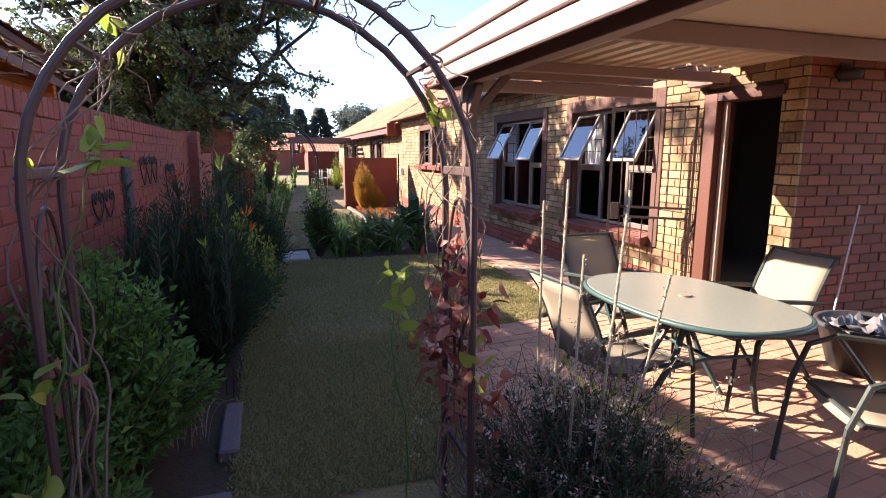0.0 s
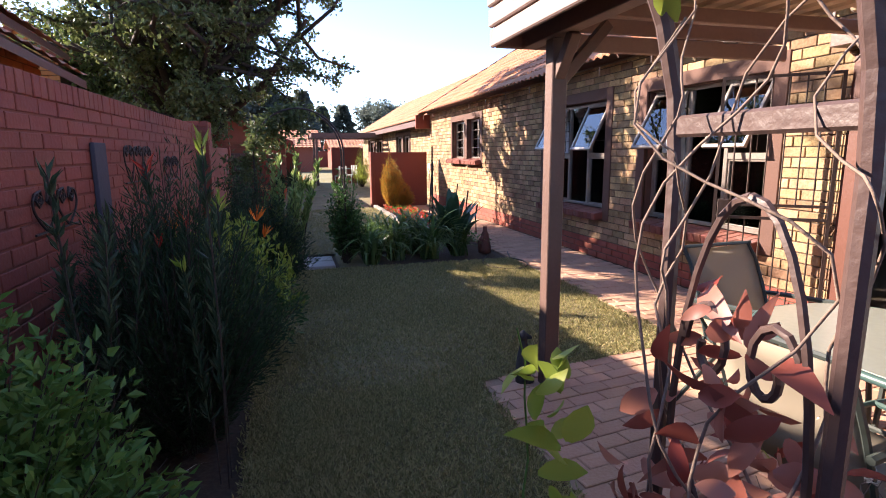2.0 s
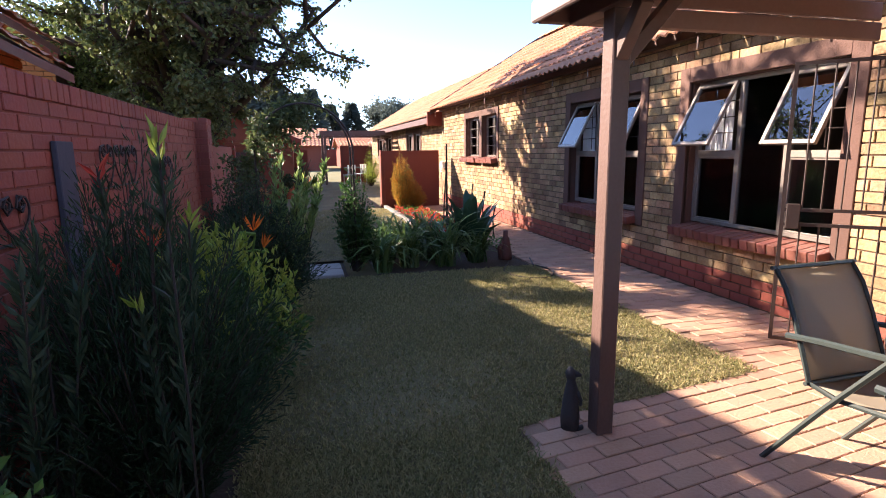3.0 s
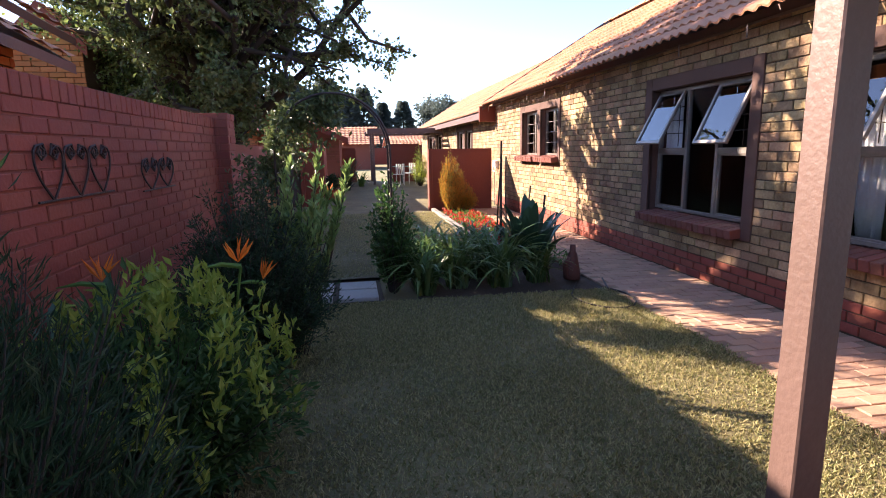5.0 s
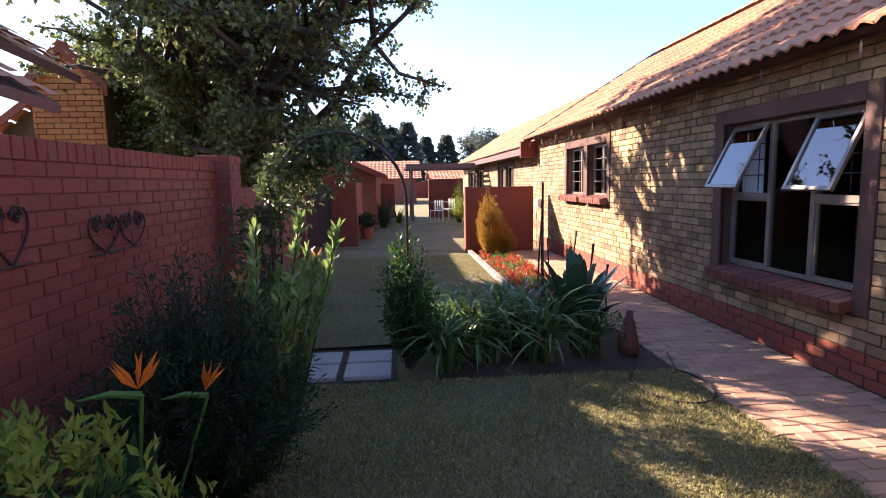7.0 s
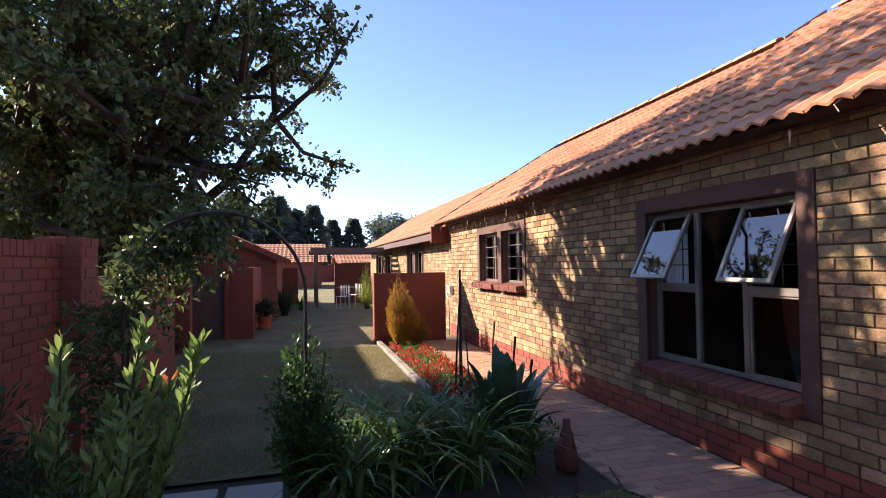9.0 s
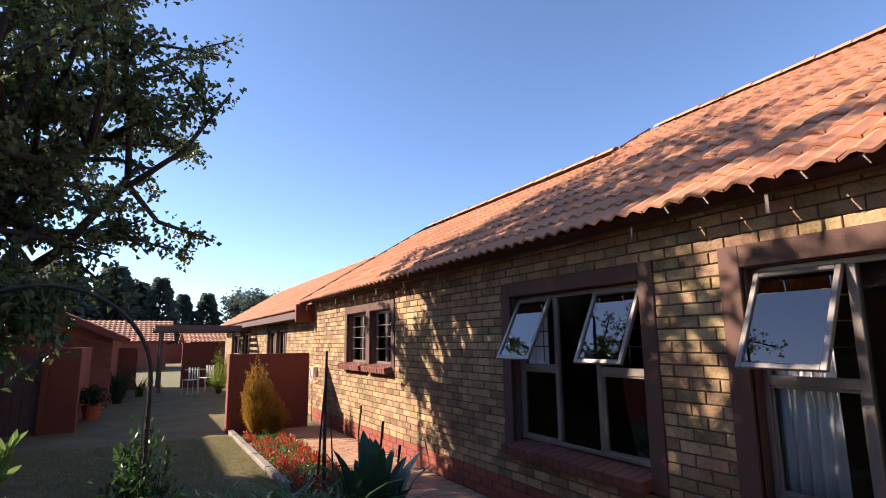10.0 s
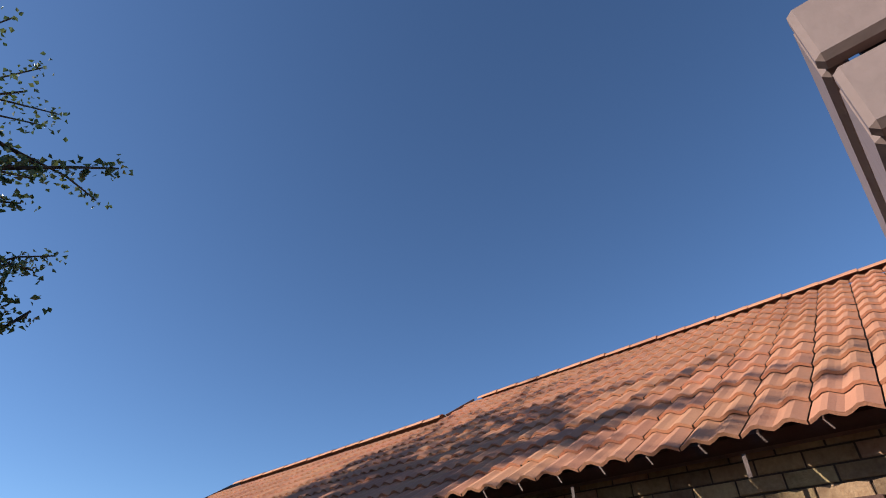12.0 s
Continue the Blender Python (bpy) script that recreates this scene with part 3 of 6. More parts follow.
curtain(8.66, 8.97, 0.3, 2.3, WX + 0.20)
curtain(6.14, 6.50, 0.3, 2.3, WX + 0.20)
rail = tagged(part("curtain_rail", tube([(WX + 0.20, 4.6, 2.32), (WX + 0.20, 6.84, 2.32)], 0.012), ALU), "thin metal curtain rail inside the window", "curtain rail")
tagged(part("curtain_rail", tube([(WX + 0.20, 6.96, 2.32), (WX + 0.20, 9.3, 2.32)], 0.012), ALU), "thin metal curtain rail inside the window", "curtain rail")

# ---- patio door, security gate ----
RUST = material("red_brown_door_frame", (0.11, 0.04, 0.028), (0.08, 0.03, 0.02), 0.45, 6, 0.15, 40)
door = thing("door_patio", (0, 0, 0), "red-brown sliding patio door standing open", "door", kind="structure")
bm = bmesh.new()
add_box(bm, WX - 0.02, WX + 0.2, 4.04, DOOR[1] + 0.08, 0.0, 2.04, 0.004)
add_box(bm, WX - 0.018, WX + 0.2, DOOR[0] - 0.03, 4.04, 1.96, 2.04, 0.004)
part("door_frame", bm, RUST, door)
part("door_track", box(WX + 0.05, WX + 0.09, 3.985, 4.035, 0.03, 1.955, 0.004), material("bright_aluminium", (0.55, 0.45, 0.38), (0.45, 0.36, 0.3), 0.4, 5, 0.05, 40, metal=0.4), door)
part("door_sill", box(WX - 0.02, WX + 0.22, 3.42, 4.04, 0.0, 0.04, 0.005), CONCRETE, door)

gate = thing("security_gate", (3.88, 4.22, 0.04), "black steel security gate swung open beside the door", "gate")
gw, gh = 0.76, 1.9
bm = bmesh.new()
for y in (0.0, gw):
    add_box(bm, -0.012, 0.012, y - 0.012, y + 0.012, 0, gh)
for z in (0.012, 0.83, 0.93, gh - 0.012):
    add_box(bm, -0.0115, 0.0115, 0.012, gw - 0.012, z - 0.011, z + 0.011)
part("gate_frame", bm, DARKSTEEL, gate)
me0 = None
for k in range(1, 7):
    y = gw * k / 7
    for z0, z1 in ((0.022, 0.82), (0.94, gh - 0.022)):
        bar = part("gate_bar", tube([(0, y, z0), (0, y, z1)], 0.006, 6), DARKSTEEL, gate)
part("gate_lock", box(-0.03, 0.03, gw - 0.1, gw - 0.02, 0.80, 0.97, 0.004), DARKSTEEL, gate)
gate.rotation_euler = (0, 0, radians(46))

# ---- roof of the house ----
def ridge_x(y):
    if y < 9.95:
        return 7.4
    if y < 17.0:
        return 6.75
    return 6.3


def roof_z(x):
    return EAVE_Z + (x - EAVE_X) * PITCH


roof = thing("roof", (0, 0, 0), "terracotta concrete tile roof with a stepped ridge", "roof", kind="structure")
slope = math.atan(PITCH)
for y0, y1 in ((3.2, 9.95), (9.95, 16.0)):
    rx = ridge_x((y0 + y1) / 2)
    z0, z1 = roof_z(3.78) - 0.05, roof_z(rx) - 0.05
    V = [(3.78, y0, z0), (rx, y0, z1), (rx, y1, z1), (3.78, y1, z0), (rx + 4.5, y0, z1 - 2.7), (rx + 4.5, y1, z1 - 2.7)]
    V += [(a, b, c - 0.05) for a, b, c in V]
    Fc = [(0, 1, 2, 3), (1, 4, 5, 2), (9, 8, 7, 6), (8, 11, 10, 7), (0, 6, 7, 1), (1, 7, 10, 4), (3, 2, 8, 9), (2, 5, 11, 8), (0, 3, 9, 6), (4, 10, 11, 5)]
    part_ob = pydata("roof_deck", V, Fc, WOODPAINT, roof)
# fascia, rafters' ends and barge boards
bm = bmesh.new()
add_box(bm, 3.86, WX + 0.02, 3.2, 16.2, 2.44, 2.52)
part("wall_plate", bm, WOODPAINT, roof)
for k in range(13):
    y = 4.2 + k * 0.98
    part("rafter_strap", box(3.70, 3.705, y, y + 0.02, 2.28, 2.39), WOODPAINT, roof)


def tile_mesh(name, w=0.30, l=0.375, t=0.020, seed=0, mat=None):
    """A concrete tile: two waves across, a thick front edge, laid up the slope along +u."""
    n = 10
    rg = random.Random(seed)
    V, Fc = [], []
    for u, dz in ((0.0, 0.027), (l, 0.0)):
        for i in range(n + 1):
            s = i / n
            h = 0.030 * (0.5 - 0.5 * math.cos(4 * math.pi * s)) + (-0.004 if i in (0, n) else 0)
            V.append((u, (s - 0.5) * (w - 0.009), h + dz + rg.uniform(-0.0006, 0.0006)))
    for i in range(n + 1):
        v = V[i]
        V.append((v[0] + 0.002, v[1], v[2] - t))
    for i in range(n):
        Fc.append((i, n + 1 + i, n + 2 + i, i + 1))
        Fc.append((i, i + 1, 2 * n + 3 + i, 2 * n + 2 + i))
    me = bpy.data.meshes.new(name)
    me.from_pydata(V, [], Fc)
    me.materials.append(mat or TILE)
    me.update()
    return me, V, Fc


TILES = [tile_mesh("roof_tile", seed=s) for s in range(3)]
GAUGE = 0.345
def lay_tiles(parent, y0, y1, x_low, z_low, rx, near, limit, seed=1, gauge=GAUGE, pw=0.30):
    rg = random.Random(seed)
    rows = int((rx - x_low) / math.cos(slope) / gauge) + 1
    V, Fc, singles = [], [], []
    cs, sn = math.cos(slope), math.sin(slope)
    for c in range(int(round((y1 - y0) / pw))):
        y = y0 + (c + 0.5) * pw
        for r in range(rows):
            u = r * gauge + rg.uniform(-0.002, 0.002)
            if x_low + (u + 0.25) * cs > rx:
                continue
            dy, dz = rg.uniform(-0.0015, 0.0015), rg.uniform(-0.0015, 0.0015)
            if near(y, r) and len(singles) < limit:
                singles.append((x_low + u * cs, y + dy, z_low + u * sn + dz))
            else:
                q = len(V)
                for a, b, h in TILES[(c + r) % 3][1]:
                    V.append((x_low + (u + a) * cs - h * sn, y + b + dy, z_low + (u + a) * sn + h * cs + dz))
                Fc += [tuple(q + i for i in f) for f in TILES[(c + r) % 3][2]]
    tagged(pydata("roof_tiles", V, Fc, TILE_J, parent), kind="stuff")
    return singles


tiles_single = lay_tiles(roof, 3.35, 9.95, EAVE_X, EAVE_Z, 7.4, lambda y, r: y < 9.0, 280)
lay_tiles(roof, 9.95, 16.25, EAVE_X, EAVE_Z, 6.75, lambda y, r: False, 0, 2)


def ridge_caps(parent, y0, y1, x, z):
    """Half-round caps that overlap along the ridge."""
    n = int((y1 - y0) / 0.38)
    me = None
    for k in range(n):
        if me is None:
            V, Fc, m = [], [], 8
            for yy, r in ((0.0, 0.115), (0.40, 0.10)):
                for i in range(m + 1):
                    a = math.pi * i / m
                    V.append((r * math.cos(a), yy, 0.62 * r * math.sin(a)))
                for i in range(m + 1):
                    a = math.pi * i / m
                    V.append(((r - 0.014) * math.cos(a), yy, 0.62 * (r - 0.014) * math.sin(a)))
            w = m + 1
            for i in range(m):
                Fc += [(i, i + 1, 2 * w + i + 1, 2 * w + i), (i + 1, i, w + i, w + i + 1), (2 * w + i, 2 * w + i + 1, 3 * w + i + 1, 3 * w + i)]
            ob = pydata("ridge_cap", V, Fc, TILE, parent, smooth=False)
            me = ob.data
        else:
            ob = link_mesh("ridge_cap", me, None, parent)
        ob.location = (x, y0 + k * 0.38, z - 0.01 + (0.004 if k % 2 else 0))


ridge_caps(roof, 3.3, 9.9, 7.4, roof_z(7.4) + 0.02)
ridge_caps(roof, 10.0, 16.2, 6.75, roof_z(6.75) + 0.02)
for y, xa, xb in ((9.96, 6.75, 7.45), (16.25, 3.62, 6.9)):
    za, zb = roof_z(xa), roof_z(xb)
    pydata("barge_board", [(xa, y, za - 0.12), (xb, y, zb - 0.12), (xb, y, zb + 0.07), (xa, y, za + 0.07), (xa, y + 0.03, za - 0.12), (xb, y + 0.03, zb - 0.12), (xb, y + 0.03, zb + 0.07), (xa, y + 0.03, za + 0.07)],
           [(0, 1, 2, 3), (7, 6, 5, 4), (3, 2, 6, 7), (0, 4, 5, 1), (0, 3, 7, 4), (1, 5, 6, 2)], WOODPAINT, roof)

far_roof = thing("roof_distant", (0, 0, 0), "terracotta tile roof of the adjoining house", "roof", kind="structure")
lay_tiles(far_roof, 16.3, 32.0, 3.72, 2.33, 6.5, lambda y, r: False, 0, 3)
V = [(3.72, 16.3, 2.27), (6.55, 16.3, 3.97), (6.55, 32, 3.97), (3.72, 32, 2.27), (9.5, 16.3, 2.27), (9.5, 32, 2.27)]
V += [(a, b, c - 0.06) for a, b, c in V]
pydata("roof_deck", V, [(0, 1, 2, 3), (1, 4, 5, 2), (9, 8, 7, 6), (8, 11, 10, 7), (0, 6, 7, 1), (1, 7, 10, 4), (3, 2, 8, 9), (2, 5, 11, 8), (0, 3, 9, 6), (4, 10, 11, 5)], WOODPAINT, far_roof)
ridge_caps(far_roof, 16.4, 32.0, 6.52, 4.03)
part("fascia_board", box(3.70, 3.73, 16.3, 32.0, 2.14, 2.30), WOODPAINT, far_roof)
# the small red cheek under the stepped eave
part("cheek", box(3.55, 4.15, 16.26, 16.34, 2.05, 2.42), REDWALL, far_roof)

# ---- garden wall on the other side ----
GX = -1.08
garden_wall = tagged(part("garden_wall", box(GX - 0.22, GX - 0.007, -2.5, 9.5, -0.1, 1.77), REDWALL), "red painted brick garden wall with a soldier course", "wall", kind="structure")
lay_wall(garden_wall, GX, -2.5, 9.2, 0.0, 1.66, [], (REDPAINT, REDPAINT_J), lambda y, z: 4.6 < y < 9.1 and z > 0.75, flip=True, name="wall_brick", seed=21)
# soldier course and its coping: bricks on end
lay_wall(garden_wall, GX + 0.004, -2.5, 9.2, 1.655, 1.775, [], (REDPAINT, REDPAINT_J), lambda y, z: 3.0 < y < 9.2, course=0.118, brick=0.085, flip=True, name="coping_brick", seed=22, limit=74)
pier = tagged(part("garden_wall_pier", box(GX - 0.26, -0.95, 9.2, 9.56, -0.1, 1.80, 0.006), REDWALL), "red painted brick pier at the end of the garden wall", "pier", kind="structure")
lay_wall(pier, -0.945, 9.2, 9.56, 0.0, 1.79, [], (REDPAINT, REDPAINT_J), lambda y, z: z > 0.6, flip=True, name="pier_brick", seed=23, limit=60, depth=0.008)
lay_wall(pier, 9.195, -1.3, -0.95, 0.0, 1.79, [], (REDPAINT, REDPAINT_J), lambda y, z: False, axis="y", name="pier_face", seed=24, depth=0.008)

# ---- far walls ----
def painted_wall(name, x0, x1, y0, y1, h, label, mat=None):
    return tagged(part(name, box(x0, x1, y0, y1, -0.1, h, 0.008), mat or REDWALL), label, "wall", kind="structure")


painted_wall("screen_wall", 2.15, 3.64, 15.42, 15.56, 1.40, "red-brown painted screen wall")
painted_wall("screen_post", 2.13, 2.22, 15.36, 15.6, 1.41, "red-brown painted end of the screen wall")
painted_wall("screen_wall_distant", 2.1, 3.5, 28.0, 28.15, 1.66, "red-brown painted screen wall")
painted_wall("yard_wall", -2.4, -1.25, 15.2, 15.4, 1.55, "red-brown painted yard wall")
painted_wall("yard_wall_side", -1.30, -1.1, 9.62, 13.2, 1.5, "red-brown painted yard wall")
painted_wall("gate_wall", -0.80, -0.30, 17.0, 17.2, 1.55, "red-brown painted wall beside the yard gate")
painted_wall("gate_wall_end", -0.9, -0.8, 16.95, 17.25, 1.60, "narrow red pier beside the yard gate")
painted_wall("lawn_wall", -0.55, -0.40, 17.2, 21.0, 1.55, "red-brown painted wall along the lawn")
painted_wall("lawn_wall_distant", -0.6, 0.6, 27.5, 27.7, 1.5, "dark painted wall beyond the lawn")
yard_gate = thing("yard_gate", (-1.5, 17.1, -0.05), "dark brown boarded yard gate", "gate")
for k in range(8):
    part("board", box(-0.55 + k * 0.15, -0.41 + k * 0.15, -0.02, 0.02, 0.05, 1.45, 0.004), WOODPAINT, yard_gate)
part("gate_rail", box(-0.57, 0.65, 0.02, 0.06, 0.3, 0.42), WOODPAINT, yard_gate)
part("gate_rail", box(-0.57, 0.65, 0.02, 0.06, 1.1, 1.22), WOODPAINT, yard_gate)
painted_wall("end_wall", -40, 40, 60, 60.3, 1.6, "distant painted boundary wall")
painted_wall("back_wall", -1.3, 8, -2.7, -2.5, 1.7, "red painted wall behind")


# ---- houses next door ----
def gable_house(name, x0, x1, y0, y1, eave, ridge, label, wall_mat, along="y", over=0.35):
    """A plain house with a tiled gable roof; the ridge runs along y or x."""
    e = thing(name, ((x0 + x1) / 2, (y0 + y1) / 2, 0), label, "house")
    cx, cy = (x0 + x1) / 2, (y0 + y1) / 2
    a, b, c, d = x0 - cx, x1 - cx, y0 - cy, y1 - cy
    bm = bmesh.new()
    add_box(bm, a, b, c, d, -0.1, eave)
    if along == "y":
        g = [(a, eave), (b, eave), (0, ridge)]
        for yy in (c, d):
            vs = [bm.verts.new((x, yy, z)) for x, z in g]
            bm.faces.new(vs)
    else:
        for xx in (a, b):
            bm.faces.new([bm.verts.new((xx, y, z)) for y, z in ((c, eave), (d, eave), (0, ridge))])
    part("wall", bm, wall_mat, e)
    w = (b if along == "y" else d)
    k = (ridge - eave) / w
    L0, L1 = (c - over, d + over) if along == "y" else (a - over, b + over)
    V, Fc = [], []
    n_u, n_v = 10, max(4, int((L1 - L0) / 0.3))
    for side in (-1, 1):
        for i in range(n_u):
            for end in (0, 1):
                s = (w + over) * (1 - (i + end) / n_u)
                z = ridge - k * s + 0.08 + (0.03 if end == 0 else 0.0)
                for j in range(n_v * 4 + 1):
                    v = L0 + (L1 - L0) * j / (n_v * 4)
                    zz = z + 0.018 * math.sin(j * math.pi / 2)
                    V.append((side * s, v, zz) if along == "y" else (v, side * s, zz))
            q = len(V) - 2 * (n_v * 4 + 1)
            for j in range(n_v * 4):
                f = (q + j, q + j + 1, q + n_v * 4 + 2 + j, q + n_v * 4 + 1 + j)
                Fc.append(f if (side > 0) == (along == "y") else f[::-1])
    tagged(pydata("tiling", V, Fc, TILE_J, e), kind="stuff")
    s = w + over
    for v in (L0, L1):
        for side in (-1, 1):
            bm = bmesh.new()
            p0 = Vector((side * s, v, ridge - k * s + 0.0)) if along == "y" else Vector((v, side * s, ridge - k * s))
            p1 = Vector((0, v, ridge)) if along == "y" else Vector((v, 0, ridge))
            off = Vector((0, 0.02, 0)) if along == "y" else Vector((0.02, 0, 0))
            up = Vector((0, 0, 0.09))
            vs = [bm.verts.new(p) for p in (p0 - off - up, p1 - off - up, p1 - off + up, p0 - off + up, p0 + off - up, p1 + off - up, p1 + off + up, p0 + off + up)]
            for f in ((0, 1, 2, 3), (7, 6, 5, 4), (3, 2, 6, 7), (0, 4, 5, 1), (0, 3, 7, 4), (1, 5, 6, 2)):
                bm.faces.new([vs[i] for i in f])
            part("barge_board", bm, REDWALL, e)
    return e


YBRICK = material("orange_face_brick", (0.44, 0.19, 0.07), (0.30, 0.12, 0.04), 0.85, 6, 0.3, 50, per_piece=0.2, island=True)
def shed_roof(e, x_edge, reach, y_end, y_start, z_end, fall, rise=0.5):
    """A tiled slope rising away from the garden; its wavy eave dips slightly along the wall."""
    V, Fc = [], []
    cols, rows = int((y_end - y_start) / 0.075), int(reach / 0.3)
    for r in range(rows):
        for end in (0, 1):
            u = (r + end) * 0.3
            for c in range(cols + 1):
                y = y_start + (y_end - y_start) * c / cols
                z = z_end + (y_end - y) * fall + u * rise + (0.0 if end else 0.03) + 0.016 * math.sin(c * math.pi / 2)
                V.append((x_edge - u, y, z))
        q = len(V) - 2 * (cols + 1)
        Fc += [(q + c, q + c + 1, q + cols + 2 + c, q + cols + 1 + c) for c in range(cols)]
    tagged(pydata("tiling", V, Fc, TILE_J, e), kind="stuff")
    za, zb, x2 = z_end + (y_end - y_start) * fall, z_end, x_edge - reach
    top = [(x_edge - 0.02, y_start, za - 0.03), (x_edge - 0.02, y_end, zb - 0.03), (x2, y_end, zb + reach * rise - 0.03), (x2, y_start, za + reach * rise - 0.03)]
    pydata("roof_deck", top + [(x, y, z - 0.09) for x, y, z in top], [(0, 1, 2, 3), (7, 6, 5, 4), (0, 4, 5, 1), (1, 5, 6, 2), (2, 6, 7, 3), (3, 7, 4, 0)], WOODPAINT, e)


neighbour = thing("neighbour_house", (0, 0, 0), "neighbouring face brick house with two stepped tiled roofs", "house")
nb = part("wall", box(-9.0, -2.50, 1.5, 8.3, -0.1, 2.36), MORTAR, neighbour)
lay_wall(nb, -2.48, 2.0, 8.3, 1.4, 2.36, [], (YBRICK, YBRICK), lambda y, z: False, flip=True, name="house_brick", seed=31)
shed_roof(neighbour, -2.15, 1.5, 8.70, 2.0, 2.27, 0.06, 0.62)
nb2 = part("wall", box(-9.0, -3.37, 6.0, 9.6, -0.1, 3.04), MORTAR, neighbour)
lay_wall(nb2, -3.35, 6.0, 9.6, 1.4, 2.96, [], (YBRICK, YBRICK), lambda y, z: False, flip=True, name="house_brick", seed=32)
lay_wall(nb2, 9.585, -9.0, -3.37, 1.4, 2.8, [], (YBRICK, YBRICK), lambda y, z: False, axis="y", name="house_brick", seed=33)
shed_roof(neighbour, -2.80, 2.4, 10.3, 5.0, 2.80, 0.07, 0.62)
stack = gable_house("neighbour_gable", -4.75, -3.72, 12.6, 14.4, 3.1, 3.62, "narrow orange brick gable of the neighbouring house", MORTAR, "y", 0.12)
lay_wall(stack.children[0], -0.93, -0.515, 0.515, 1.6, 3.1, [], (YBRICK, YBRICK), lambda y, z: False, axis="y", name="house_brick", seed=34)
for z in range(6):
    part("gable_course", box(-0.48 + z * 0.083, 0.48 - z * 0.083, -0.925, -0.90, 3.10 + z * 0.083, 3.172 + z * 0.083, 0.003), YBRICK, stack)
lawn_house = gable_house("lawn_house", -4.9, 0.0, 22.0, 30.0, 1.85, 2.95, "low red-brown brick house with a tiled gable roof", RUST_SHADE_BRICK, "y", 0.3)
lay_wall(lawn_house.children[0], -4.02, -2.4, 2.45, 1.0, 1.83, [], (RUST_SHADE_BRICK, RUST_SHADE_BRICK), lambda y, z: False, axis="y", name="house_brick", seed=35)
yard_house = gable_house("yard_house", -8.0, -2.6, 15.8, 21.5, 2.2, 4.2, "orange brick house with a tiled gable roof behind the yard", MORTAR, "y", 0.4)
lay_wall(yard_house.children[0], -2.87, -2.7, 2.7, 0.0, 2.2, [], (YBRICK, YBRICK), lambda y, z: False, axis="y", name="house_brick", seed=36)
lay_wall(yard_house.children[0], 2.72, -2.85, 2.85, 0.0, 2.2, [], (YBRICK, YBRICK), lambda y, z: False, flip=True, name="house_brick", seed=37)
gable_house("end_house", -2.5, 2.2, 45.0, 52.0, 1.9, 3.2, "distant red house with a tiled roof", REDWALL, "x", 0.4)
gable_house("end_house_wide", 4.0, 14.0, 50.0, 58.0, 1.8, 2.8, "distant tiled house across the end of the garden", REDWALL, "x", 0.4)

# ---- far pergola and seats ----
perg = thing("pergola_distant", (1.1, 24.5, 0), "dark brown timber pergola beside the far wall", "pergola")
for x, y in ((0.15, 1.0), (0.15, 3.5)):
    part("post", box(x, x + 0.1, y, y + 0.1, 0, 2.05), WOODPAINT, perg)
part("beam", box(-0.05, 2.9, 0.0, 0.06, 2.03, 2.22), WOODPAINT, perg)
part("beam", box(-0.05, 2.9, 3.6, 3.66, 2.03, 2.22), WOODPAINT, perg)
for k in range(9):
    part("slat", box(0.0 + k * 0.33, 0.06 + k * 0.33, 0.06, 3.6, 2.12, 2.2), WOODPAINT, perg)


# ---- bits on walls ----
def heart_row(name, y0, y1, z0, z1, n, x, label):
    """Scrolled wrought iron on the wall: hearts side by side."""
    e = thing(name, (x, (y0 + y1) / 2, (z0 + z1) / 2), label, "wall ornament", "wrought iron wall ornaments")
    w, h = (y1 - y0) / n, z1 - z0
    polys = []
    for k in range(n):
        c = -(y1 - y0) / 2 + (k + 0.5) * w
        for s in (-1, 1):
            pts = []
            for i in range(22):
                t = i / 21
                if t < 0.55:
                    q = t / 0.55
                    pts.append((0, c + s * w * 0.48 * math.sin(q * math.pi * 0.62) , -h / 2 + h * 0.85 * q))
                else:
                    q = (t - 0.55) / 0.45
                    r = w * 0.2 * (1 - 0.75 * q)
                    a = q * 4.2 * math.pi
                    pts.append((0, c + s * (w * 0.22 + r * math.cos(a)), h * 0.30 + r * 0.9 * math.sin(a)))
            polys.append((pts, 0.006))
    polys.append(([(0, -(y1 - y0) / 2, -h / 2), (0, (y1 - y0) / 2, -h / 2)], 0.006))
    v, f = rods(polys, 5)
    pydata("ironwork", v, f, DARKSTEEL, e)
    return e


heart_row("iron_hearts", 5.6, 6.42, 1.18, 1.47, 3, GX + 0.012, "rusted wrought iron hearts on the red wall")
heart_row("iron_scroll", 6.9, 7.6, 1.14, 1.36, 2, GX + 0.012, "small rusted wrought iron scroll on the red wall")
heart_row("iron_scroll_low", 4.05, 4.6, 1.02, 1.22, 2, GX + 0.012, "rusted wrought iron scroll on the red wall")
tagged(part("wall_board", box(GX + 0.002, GX + 0.03, 4.93, 5.15, 0.72, 1.46, 0.004), material("slate_board", (0.05, 0.05, 0.07), (0.03, 0.03, 0.045), 0.7, 5, 0.2, 30)), "dark slate-coloured board on the garden wall", "board")

